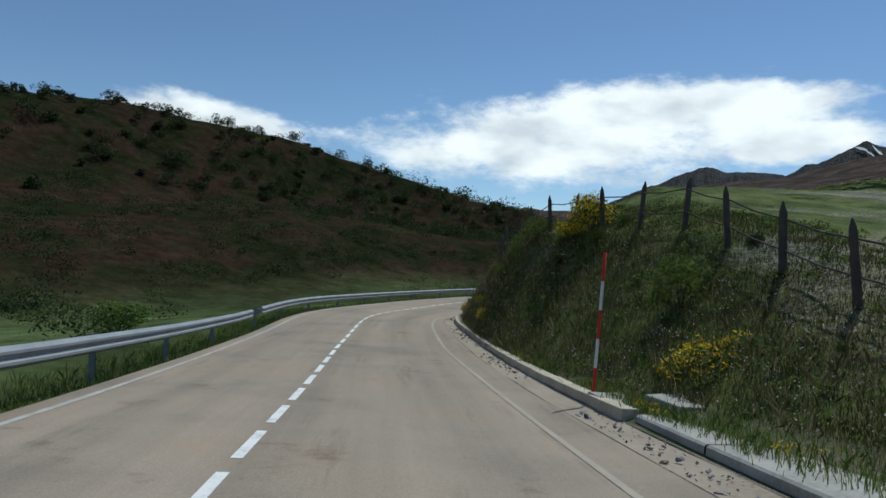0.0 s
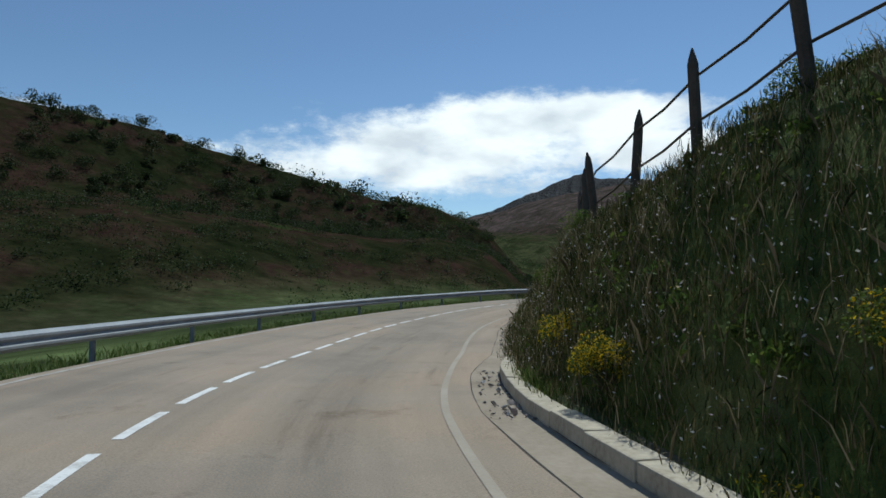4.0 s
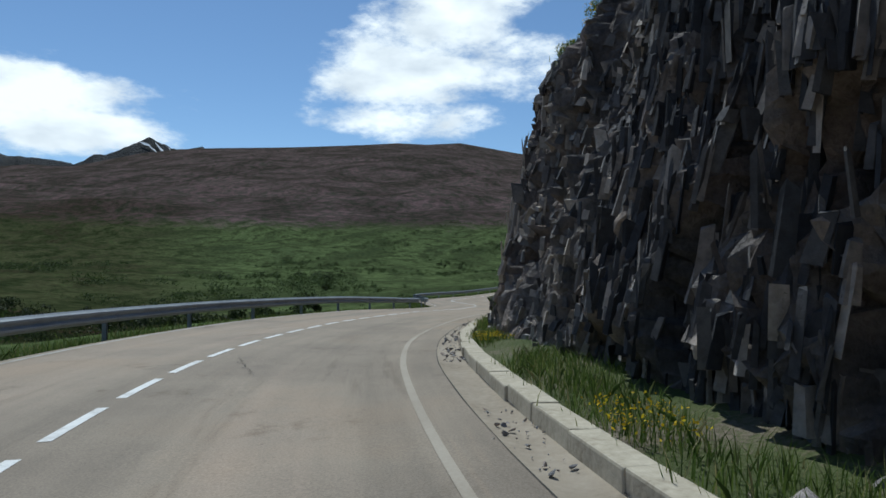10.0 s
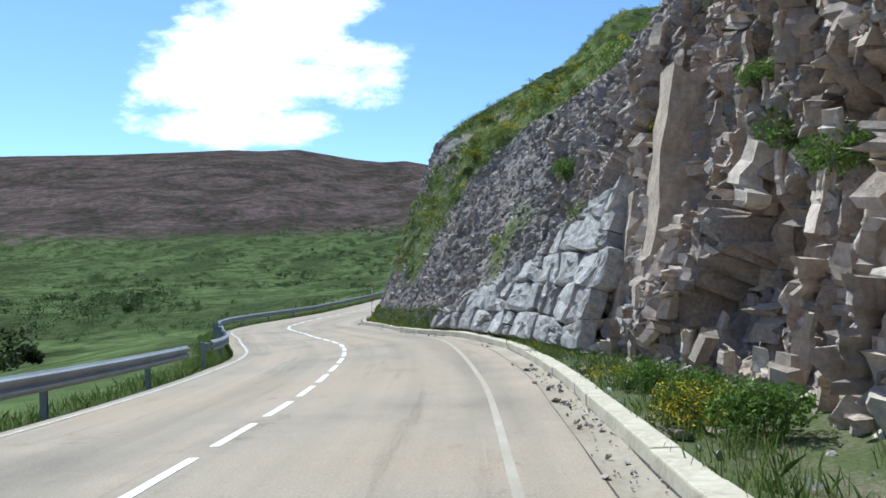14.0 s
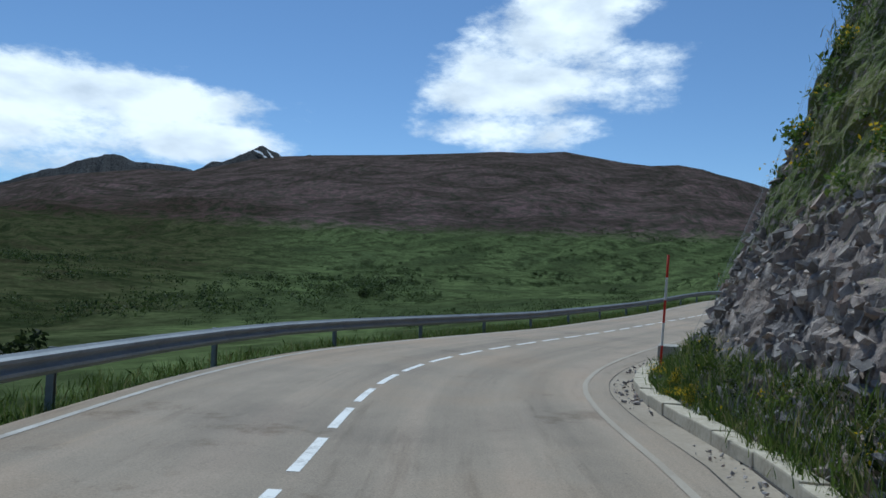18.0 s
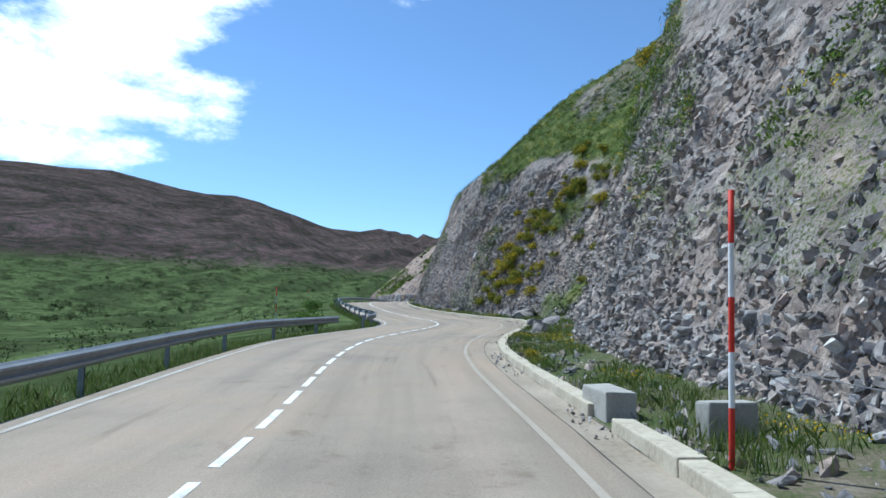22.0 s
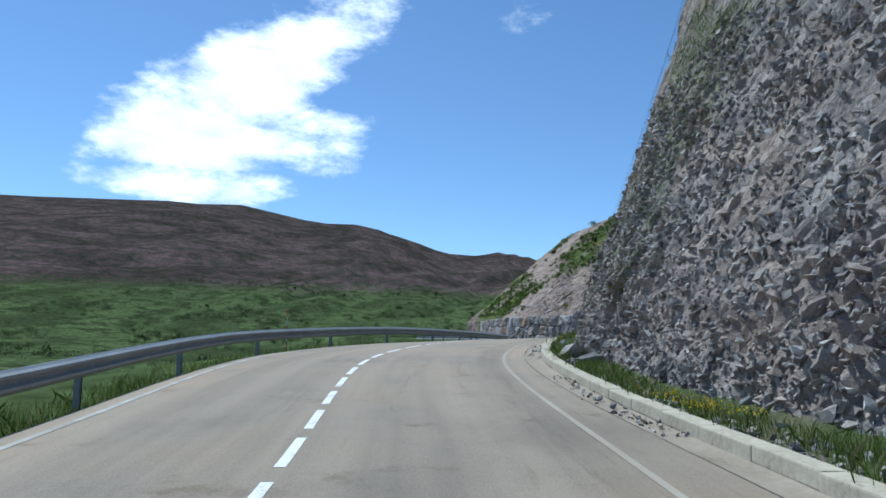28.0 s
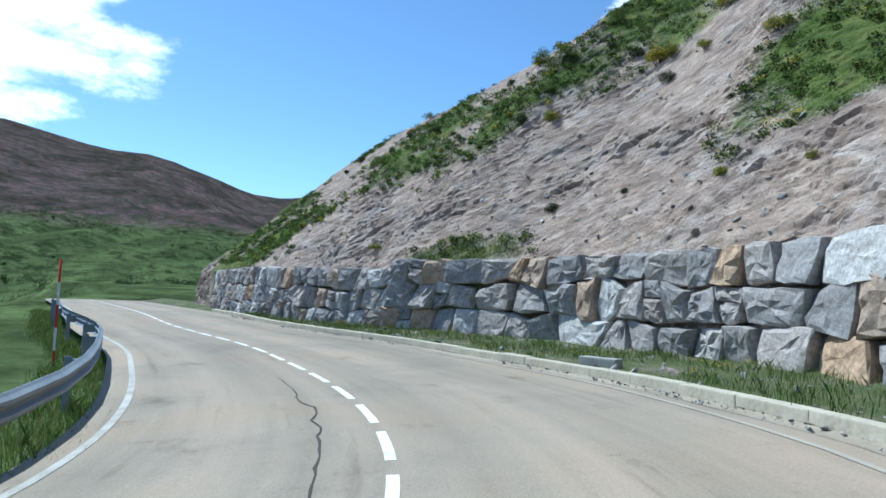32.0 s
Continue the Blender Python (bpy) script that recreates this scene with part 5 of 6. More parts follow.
def fitted_face(root, name, s0, s1, levels, widths, place, top, material, seed, bulge, skip_below=0.25):
    """Courses of fitted stones from s0 to s1: levels are the heights of the joints, top(s) is where the face ends."""
    rng = np.random.default_rng(seed)

    def joint(k, s):
        if k == 0:
            return levels[0]
        return levels[k] + 0.45 * (levels[1] - levels[0]) * noise.noise((s * 1.1, k * 7.3 + seed, 1.0))

    for k in range(len(levels) - 1):
        s = s0 + rng.uniform(-0.3, 0.1)
        lean = rng.normal() * 0.1
        while s < s1:
            w = rng.uniform(*widths) * (0.6 if rng.uniform() < 0.2 else 1.0)
            nxt = rng.normal() * 0.16
            lo0, lo1 = joint(k, s), joint(k, s + w)
            hi0, hi1 = min(joint(k + 1, s), top(s)), min(joint(k + 1, s + w), top(s + w))
            if hi0 - lo0 > skip_below or hi1 - lo1 > skip_below:
                hi0, hi1 = max(hi0, lo0 + 0.12), max(hi1, lo1 + 0.12)
                cuts = [0.0, rng.uniform(0.4, 0.6), 1.0] if w < 0.75 and rng.uniform() < 0.3 else [0.0, 1.0]
                for a, b in zip(cuts, cuts[1:]):
                    mix_ = lambda lo, hi, q: lo + (hi - lo) * q
                    corners = [(s + mix_(0, lean, a), mix_(lo0, hi0, a)), (s + w + mix_(0, nxt, a), mix_(lo1, hi1, a)), (s + w + mix_(0, nxt, b), mix_(lo1, hi1, b)), (s + mix_(0, lean, b), mix_(lo0, hi0, b))]
                    me, o = fitted_stone(name, corners, place, bulge * rng.uniform(0.6, 1.4), material, rng)
                    part(name, me, root, m=pose(*o.tolist()))
            s, lean = s + w, nxt


def wall_place(s, hgt, out):
    toe = float(np.interp(s, PR[:, 0], PR[:, 1]))
    return tuple(at(s, toe - 0.22 + 0.13 * hgt - out, hgt).tolist())


boulder_wall = tagged(new("boulder_wall"), "dry retaining wall of big fitted grey and rust-brown quarry stones", "retaining wall")
fitted_face(boulder_wall, "stone", WALL[0], 274.0, [0.0, 0.95, 1.95, 2.95], (0.7, 1.45), wall_place, lambda s: 2.95 + 0.25 * noise.noise((s, 1, 1)), WALL_STONE, 21, 0.16)
fitted_face(boulder_wall, "stone", 274.0, WALL[1], [0.0, 0.8, 1.65, 2.5], (0.55, 1.1), wall_place, lambda s: 2.6 + 0.25 * noise.noise((s, 1, 1)), WALL_STONE, 22, 0.14)


def bank_place(lift):
    def place(s, u, out):
        d, hgt, slope, _ = bank_point(np.float64(s), np.float64(u))
        o = out + lift
        return tuple(at(s, d - o * math.sin(slope), hgt + o * math.cos(slope)).tolist())
    return place


stone_facing = tagged(new("stone_facing"), "facing of fitted pale grey stone slabs on the cliff's foot", "rock face")
fitted_face(stone_facing, "slab", 104.8, 115.0, [0.05, 0.75, 1.5, 2.3, 3.1, 3.9], (0.6, 1.1), bank_place(0.34), lambda s: float(np.interp(s, [104.8, 106, 110, 115], [3.9, 3.5, 2.4, 0.5])), PALE_STONE, 81, 0.09)
pink_face = tagged(new("pink_rock_face"), "pale pinkish broken rock face at the slope's foot", "rock face")
fitted_face(pink_face, "slab", 186.5, 192.5, [0.3, 1.0, 1.7, 2.5, 3.3], (0.6, 1.3), bank_place(0.3), lambda s: float(np.interp(s, [186.5, 189, 192.5], [2.0, 3.3, 1.4])), PINK_STONE, 82, 0.2)


# ---- smooth slabs standing out of the cliff ----
def rock_slab(s, d, w, thick, hgt, turn, seed, lean=0.0):
    """A tall flat-faced slab: w along the road, thick across it, with chipped edges and a broken top."""
    rng = np.random.default_rng(seed)
    nz = 12
    ring = [(-0.5, -0.5), (-0.17, -0.52), (0.18, -0.5), (0.5, -0.47), (0.52, 0.0), (0.5, 0.5), (0.0, 0.5), (-0.5, 0.5), (-0.52, 0.0)]
    n = len(ring)
    v, f = [], []
    for k in range(nz):
        z = hgt * k / (nz - 1)
        for i, (x, y) in enumerate(ring):
            wide = 1 - 0.3 * max(0, z / hgt - 0.7) / 0.3 * (1 if i in (0, 7, 8) else 0.4)
            v.append((x * thick + rng.normal() * 0.025, y * w * wide + rng.normal() * 0.04, z + (rng.normal() * 0.12 if k == nz - 1 else 0) - 0.2))
    for k in range(nz - 1):
        f += [(k * n + i, k * n + (i + 1) % n, (k + 1) * n + (i + 1) % n, (k + 1) * n + i) for i in range(n)]
    f.append(tuple(range((nz - 1) * n, nz * n)))
    ob = new("rock_slab", mesh_of("rock_slab", v, f, TAN_STONE))
    ob.matrix_basis = spot(s, d, 0.0, turn) @ pose(0, 0, 0, 0, lean, 0)
    return tagged(ob, "tall smooth tan rock slab standing out of the cliff", "rock slab", group="smooth rock slabs")


rock_slab(64.6, 5.75, 0.95, 0.9, 4.6, 14, 1, 3)
rock_slab(103.4, 6.2, 0.95, 0.9, 5.6, -8, 2, 10)
rock_slab(104.7, 6.0, 0.6, 0.7, 3.4, -8, 3, 12)
rock_slab(97.2, 6.7, 0.8, 0.7, 4.2, -5, 4, 10)

# ---- columns of the slate cliff ----
rng = np.random.default_rng(33)
columns = tagged(new("rock_columns"), "cliff of upright dark slate columns with pale lit edges", "rock face")
COLS = []
for _ in range(14):
    n = int(rng.integers(4, 7))
    ang = np.sort(rng.uniform(0, 6.28, n))
    ring = np.stack([np.cos(ang), np.sin(ang)], 1) * rng.uniform(0.42, 0.6, (n, 1))
    v, f = [], []
    zs = np.r_[0, np.sort(rng.uniform(0.08, 0.94, 6)), 1]
    off = np.zeros(2)
    for z in zs:
        off = off * 0.7 + rng.normal(0, 0.13, 2)
        k = rng.uniform(0.8, 1.12)
        v += [(x * k + off[0], y * k + off[1], z + (rng.normal() * 0.03 if z == 1 else 0)) for x, y in ring]
    for k in range(len(zs) - 1):
        f += [(k * n + i, k * n + (i + 1) % n, (k + 1) * n + (i + 1) % n, (k + 1) * n + i) for i in range(n)]
    f.append(tuple(range((len(zs) - 1) * n, len(zs) * n)))
    COLS.append(mesh_of("column", v, f, SLATE))
CHUNKS = []
for _ in range(12):
    n = int(rng.integers(4, 7))
    ang = np.sort(rng.uniform(0, 6.28, n))
    ring = np.stack([np.cos(ang), np.sin(ang)], 1) * rng.uniform(0.4, 0.62, (n, 1))
    lean, k = rng.normal(0, 0.25, 2), rng.uniform(0.6, 1.0)
    v = [(x, y, 0.0) for x, y in ring] + [(x * k + lean[0], y * k + lean[1], 1.0 + 0.3 * (x * lean[0] + y * lean[1]) + rng.normal() * 0.08) for x, y in ring]
    CHUNKS.append(mesh_of("chunk", v, [(i, (i + 1) % n, n + (i + 1) % n, n + i) for i in range(n)] + [tuple(range(n, 2 * n))], SLATE))
for row in range(3):
    s = COLUMNS[0] + rng.uniform(0, 0.4)
    while s < COLUMNS[1]:
        w = rng.uniform(0.08, 0.19)
        u0 = max(0.0, row * 2.2 - 0.4 + rng.normal() * 0.5)
        (x, y, z), _, _ = bank_world(s, u0)
        _, _, slope, _ = bank_point(s, u0 + 0.3)
        part("column", COLS[rng.integers(14)], columns, m=pose(x, y, z - 0.15, 0, 0, head(s)) @ pose(0, 0, 0, COLUMN_TILT + rng.normal() * 2.5, 90 - math.degrees(float(slope)) - 3, 0)
             @ pose(0, 0, 0, 0, 0, rng.uniform(-20, 20)) @ Matrix.Diagonal((w * 1.4, w, rng.uniform(0.7, 3.0), 1)))
        s += w * rng.uniform(0.9, 1.7)

def splinters(s0, s1, rows, step, widths, lengths, material, label, low=0.0):
    """Upright splinters covering a stretch of the cliff, joined."""
    pieces_v, pieces_f, base = [], [], 0
    cols = [(np.array([tuple(v.co) for v in me.vertices]), [list(p.vertices) for p in me.polygons]) for me in (COLS if max(lengths) > 0.7 else CHUNKS)]
    for row in range(rows):
        n = int((s1 - s0) / (sum(widths) / 2 * 0.6))
        ss_, uu = rng.uniform(s0, s1, n), np.maximum(0.0, low + row * step - 0.3 + rng.normal(0, 0.4, n))
        uu = np.minimum(uu, crest_u(ss_) - 0.5 - max(lengths) * 0.6 - rng.uniform(0, 1.0, n))
        uu = np.maximum(uu, 0.0)
        pp = bank_world(ss_, uu)[0]
        sl = np.degrees(bank_point(ss_, uu + 0.3)[2])
        for k in range(n):
            w = rng.uniform(*widths)
            m = pose(*pp[k].tolist(), 0, 0, head(ss_[k])) @ pose(0, 0, -0.15, COLUMN_TILT + rng.normal() * 5, 90 - sl[k] - 4 + rng.normal() * 5, 0) @ pose(0, 0, 0, 0, 0, rng.uniform(-50, 50)) @ Matrix.Diagonal((w * rng.uniform(0.9, 1.7), w, rng.uniform(*lengths), 1))
            mm = np.array(m)
            co, fs = cols[rng.integers(len(cols))]
            pieces_v.append(co @ mm[:3, :3].T + mm[:3, 3])
            pieces_f += [[q + base for q in f] for f in fs]
            base += len(co)
    tagged(new("slate_splinters", mesh_of("slate_splinters", np.vstack(pieces_v), pieces_f, material)), label, "rock face", kind="stuff")


SLATES = stone_material("wet_slate", [(0.0, (0.04, 0.042, 0.048)), (0.5, (0.095, 0.096, 0.105)), (0.8, (0.17, 0.165, 0.165)), (0.92, (0.30, 0.27, 0.25)), (1.0, (0.45, 0.41, 0.38))], island=True)
DARK_RUBBLE = stone_material("reddish_slate_rubble", [(0.0, (0.05, 0.045, 0.045)), (0.5, (0.12, 0.10, 0.095)), (0.8, (0.2, 0.15, 0.13)), (1.0, (0.42, 0.36, 0.32))], island=True)
GREY_SLATES = stone_material("grey_slate", [(0.0, (0.1, 0.1, 0.105)), (0.4, (0.21, 0.2, 0.2)), (0.65, (0.33, 0.305, 0.285)), (0.82, (0.46, 0.40, 0.34)), (1.0, (0.6, 0.53, 0.47))], island=True)
splinters(70.5, 80.0, 15, 0.45, (0.05, 0.17), (0.08, 0.34), GREY_SLATES, "brown and grey broken rubble of the cliff")
splinters(62.8, 72.0, 15, 0.42, (0.04, 0.13), (0.12, 0.6), SLATES, "dark upright splinters of the slate cliff")
splinters(79.5, 97.0, 5, 0.95, (0.04, 0.11), (0.5, 2.2), GREY_SLATES, "grey and tan upright splinters of the slate cliff")
splinters(79.5, 93.5, 10, 0.5, (0.06, 0.2), (0.1, 0.45), DARK_RUBBLE, "dark reddish rubble high on the slate cliff", 3.6)
splinters(80.0, 91.0, 8, 0.4, (0.05, 0.16), (0.1, 0.4), SLATES, "dark broken slate between the columns")
splinters(96.5, 106.0, 8, 1.0, (0.12, 0.4), (0.25, 1.0), TAN_ROUGH, "tan and grey broken slabs of the cliff")

# ---- loose stones ----
rng = np.random.default_rng(41)


def chip(size):
    """A small angular stone: a ball of 20 faces cut by planes and flattened."""
    v = ICO1[0].copy()
    for _ in range(6):
        n = rng.normal(size=3)
        n /= np.linalg.norm(n)
        v -= np.maximum(v @ n - rng.uniform(0.12, 0.55), 0)[:, None] * n
    v *= rng.uniform(0.5, 1.5, 3) * (1, 1, 0.6) * 1.25
    rot = np.array(Euler(rng.uniform(-0.8, 0.8, 3) + (0, 0, rng.uniform(0, 6.28))).to_matrix())
    return v @ rot.T * size * 0.62, ICO1[1]


for a, b, count, big, reach in SCREE:
    s = rng.uniform(a, b, count)
    u = rng.uniform(0, 1, count) ** 1.4 * reach
    toe = np.interp(s, PR[:, 0], PR[:, 1])
    low = rng.uniform(0, 1, count) < 0.2
    p, _, vg = bank_world(s, u)
    foot = at(s, kerb_d(s) + 0.2 + rng.uniform(0, 1, count) * np.maximum(toe - kerb_d(s) - 0.2, 0.15), 0.08)
    p = np.where(low[:, None], foot, p)
    size = 0.05 + (big - 0.05) * rng.uniform(0, 1, count) ** 2.4
    size = np.where(low, np.minimum(size, 0.2), size)
    pieces = []
    steep = np.degrees(bank_point(s, u)[2]) > 73
    for k in np.flatnonzero(low | ((vg < 0.55) & ~steep)).tolist():
        v, f = rock_arrays(rng, size[k], 0.7, 6) if size[k] > 0.22 else chip(size[k])
        pieces.append((v + p[k] + (0, 0, size[k] * 0.08), f))
    v, f = joined(pieces)
    ob = tagged(new("rock_debris", fast_mesh("rock_debris", v, f, DEBRIS)), "loose broken stones lying on the slope and its foot", "stones", kind="stuff")

pieces = []
for _ in range(5200):
    s = rng.uniform(0, 285)
    if noise.noise((s * 0.22, 3.0, 8.0)) < -0.05:
        continue
    x, y, z = at(s, min(edge_at(s) + 0.08 + 0.5 * rng.uniform(), kerb_d(s) - 0.14 - 0.16 * rng.uniform() ** 3 * rng.integers(0, 4)), 0.005)
    v, f = chip(0.02 + 0.07 * rng.uniform() ** 3)
    pieces.append((v + (x, y, z), f))
v, f = joined(pieces)
tagged(new("gutter_debris", fast_mesh("gutter_debris", v, f, DEBRIS)), "small stone chips washed into the gutter", "stones", kind="stuff")
SHARDS = stone_material("rock_shards", [(0.0, (0.15, 0.14, 0.135)), (0.25, (0.25, 0.235, 0.225)), (0.5, (0.34, 0.312, 0.29)), (0.7, (0.42, 0.36, 0.318)), (0.82, (0.40, 0.31, 0.26)), (0.92, (0.48, 0.455, 0.43)), (1.0, (0.62, 0.59, 0.55))], island=True)


def shards(a, b, u0, u1, count, small, big, label):
    """Thin angular splinters lying over the rock: skewed six-sided blocks."""
    s, u = rng.uniform(a, b, count), u0 + (u1 - u0) * rng.uniform(0, 1, count) ** 1.2
    p, _, vg = bank_world(s, u)
    keep = (vg < 0.5) & ~((s > 137) & (s < 159) & (u < 1.5)) & (np.array([noise.noise((q * 0.5, r * 0.6, 21.0)) for q, r in zip(s.tolist(), u.tolist())]) > -0.32)
    p = p[keep]
    n = len(p)
    axes = rng.normal(size=(n, 3, 3))
    axes[:, 0] /= np.linalg.norm(axes[:, 0], axis=1, keepdims=True)
    axes[:, 1] -= (axes[:, 0] * axes[:, 1]).sum(1, keepdims=True) * axes[:, 0]
    axes[:, 1] /= np.linalg.norm(axes[:, 1], axis=1, keepdims=True)
    axes[:, 2] = np.cross(axes[:, 0], axes[:, 1])
    size = small + (big - small) * rng.uniform(0, 1, (n, 1)) ** 2.2
    half = size * rng.uniform((0.6, 0.35, 0.15), (1.2, 0.8, 0.45), (n, 3))
    corner = np.array([(i, j, k) for i in (-1, 1) for j in (-1, 1) for k in (-1, 1)], float)
    local = corner[None] * half[:, None, :] * rng.uniform(0.45, 1.1, (n, 8, 3))
    v = (local[:, :, :, None] * axes[:, None, :, :]).sum(2) + p[:, None, :]
    quad = np.array([(0, 1, 3, 2), (4, 6, 7, 5), (0, 4, 5, 1), (2, 3, 7, 6), (0, 2, 6, 4), (1, 5, 7, 3)])
    f = (np.arange(n)[:, None, None] * 8 + quad[None]).reshape(-1, 4)
    tagged(new("rock_shards", fast_mesh("rock_shards", v.reshape(-1, 3), f, SHARDS)), label, "stones", kind="stuff")


shards(43, 64, 0.4, 5, 6000, 0.03, 0.14, "grey broken stone among the bank's grass")
shards(98, 146, 0, 10, 19000, 0.035, 0.16, "grey and pink splinters over the broken bank")
shards(146, 216, 0, 9, 26000, 0.035, 0.16, "grey and pink splinters over the rock slope")
shards(216, 247, 0, 8, 17000, 0.028, 0.11, "grey splinters and rubble over the rock slope")
rng = np.random.default_rng(43)
for s, d, size in BOULDERS:
    v, f = rock_arrays(rng, size * 1.5, 0.7, 13)
    v = v + np.array([tuple(noise.noise_vector(tuple(q * 2.2 / size + size))) for q in v]) * size * 0.09
    ob = new("boulder", fast_mesh("boulder", v, f, BOULDER_STONE))
    x, y, z = at(s, d, 0.1)
    ob.matrix_basis = pose(x, y, z + size * 0.22, 0, 0, rng.uniform(0, 360))
    tagged(ob, "angular grey boulder lying on the verge", "boulder", group="fallen boulders")

# ---- netting cables ----
for a, b, u in CABLES:
    pieces = []
    prev = None
    for s in np.arange(a, b, 1.0):
        (x, y, z), _, _ = bank_world(s, u)
        p = np.array((x, y, z)) + np.array(at(s, -0.12)) - np.array(at(s, 0.0)) + (0, 0, 0.25)
        if prev is not None:
            pieces.append(tube_arrays(prev, p, 0.008, 0.008, 5))
        prev = p
    v, f = joined(pieces)
    tagged(new("net_cable", fast_mesh("net_cable", v, f, WIRE)), "steel cable holding the foot of the rock netting", "cable", group="net cables")

# ---- rock netting ----
for a, b, reach in ((114, 141, 12.0), (143, 182, 12.0), (222, 244, 13.0)):
    wires = np.arange(a, b, 0.12)
    ups = np.arange(0.25, reach, 0.3)
    gs2, gu2 = np.meshgrid(wires, ups, indexing="ij")
    zig = 0.04 * np.where(np.arange(len(ups)) % 2, 1, -1)
    d, hgt, slope, _ = bank_point(gs2, gu2)
    out = np.maximum(0.16, np.array(bank_relief(gs2 - 0.2, gu2)[0]) * 0.75 + 0.12) + 0.05
    ss2 = gs2 + zig[None, :]
    lo = at(ss2 - 0.0017, d - out * np.sin(slope), hgt + out * np.cos(slope))
    hi = at(ss2 + 0.0017, d - out * np.sin(slope), hgt + out * np.cos(slope))
    v = np.stack([lo, hi], 2)
    nw, nu = len(wires), len(ups)
    base = (np.arange(nw)[:, None] * nu + np.arange(nu - 1)[None]).ravel() * 2
    f = np.stack([base, base + 1, base + 3, base + 2], 1)
    tagged(new("rock_netting", fast_mesh("rock_netting", v.reshape(-1, 3), f, WIRE)), "grey wire netting hung over the rock slope", "netting", group="rock netting", kind="stuff")

# ---- bushes ----
BUSHES = [
    make_bush(1, 1.5, 1.2, LEAF, 0.0, "dense dark green broom bush on the bank"),
    make_bush(2, 1.4, 1.2, LEAF, 0.9, "broom bush covered in bright yellow flowers"),
    make_bush(3, 1.2, 0.9, FRESH, 0.0, "fresh green leafy shrub on the rocks"),
    make_bush(4, 1.3, 1.0, LEAF, 0.35, "green broom bush with some yellow flowers"),
    make_bush(6, 1.0, 0.6, HEATH, 0.0, "low grey-green scrub on the slope", 1600),
]
rng = np.random.default_rng(51)
used = set()


def plant(kind, s, u, scale, verge_d=None):
    if verge_d is not None:
        x, y, z = at(s, verge_d, 0.08)
    else:
        (x, y, z), _, _ = bank_world(s, u)
    m = pose(x, y, z - 0.05, 0, 0, rng.uniform(0, 360))
    k = scale * rng.uniform(0.85, 1.15)
    if kind in used:
        ob = copy_thing(BUSHES[kind], m)
    else:
        ob = BUSHES[kind]
        ob.matrix_basis = m
        used.add(kind)
    ob.scale = (k, k, k * rng.uniform(0.85, 1.1))


for kind, s, u, scale in PLANTED:
    plant(kind, s, u, scale)
for kind, s, d, scale in VERGE_PLANTS:
    plant(kind, s, 0, scale, d)
for a, b, u0, u1, count, kinds, lo, hi in THICKETS:
    for _ in range(count):
        plant(kinds[rng.integers(len(kinds))], rng.uniform(a, b), rng.uniform(u0, u1), rng.uniform(lo, hi))

# ---- low scrub that covers the slopes ----
rng = np.random.default_rng(57)


def slope_scrub(name, label, a, b, u0, u1, count, kinds, w, least=0.42):
    """Low clumps joined into one cover, where the slope carries plants."""
    s, u = rng.uniform(a, b, count), rng.uniform(u0, u1, count)
    p, _, vg = bank_world(s, u)
    p = p[vg > least]
    for leaf, share, lift, leaves, size in kinds:
        q = p[rng.uniform(0, 1, len(p)) < share]
        if not len(q):
            continue
        r = w * rng.uniform(0.5, 1.3, len(q))
        v, f = leaf_cloud_at(q + (0, 0, lift), r, leaves, size)
        tagged(new(name, fast_mesh(name, v, f, leaf)), label, "scrub", kind="stuff")


def leaf_cloud_at(centres, radii, leaves, size):
    k = np.repeat(np.arange(len(centres)), leaves)
    n = len(k)
    v = rng.normal(size=(n, 3))
    v /= np.linalg.norm(v, axis=1, keepdims=True)
    p = centres[k] + v * radii[k][:, None] * np.array([1, 1, 0.6]) * rng.uniform(0.4, 1.0, (n, 1))
    a, b = rng.normal(size=(n, 3)), rng.normal(size=(n, 3))
    a /= np.linalg.norm(a, axis=1, keepdims=True)
    b -= (a * b).sum(1, keepdims=True) * a
    b /= np.linalg.norm(b, axis=1, keepdims=True)
    s = size * rng.uniform(0.5, 1.4, (n, 1))
    return np.stack([p - a * s, p - b * s * 0.5, p + a * s, p + b * s * 0.5], 1).reshape(-1, 3), np.arange(n * 4).reshape(-1, 4)


GREENS = [(LEAF, 0.6, 0.08, 40, 0.045), (FRESH, 0.5, 0.1, 40, 0.045)]
YELLOWS = GREENS + [(FLOWER, 0.16, 0.18, 34, 0.03)]
slope_scrub("cliff_scrub", "low green scrub on the cliff's ledges and top", 64, 128, 3, 18, 3200, YELLOWS, 0.3)
slope_scrub("slope_scrub", "low green and yellow broom scrub on the slope", 138, 225, 4, 28, 7000, YELLOWS, 0.34)
slope_scrub("slope_scrub", "low green scrub on the reddish slope", 243, 298, 3, 26, 6000, GREENS + [(HEATH, 0.6, 0.08, 40, 0.05), (FLOWER, 0.05, 0.18, 34, 0.03)], 0.3, 0.3)
slope_scrub("bank_scrub", "dark green low plants in the bank's grass", 4, 62, 0.3, 7.5, 1500, [(LEAF, 0.6, 0.05, 44, 0.035), (FRESH, 0.3, 0.05, 40, 0.03)], 0.22)

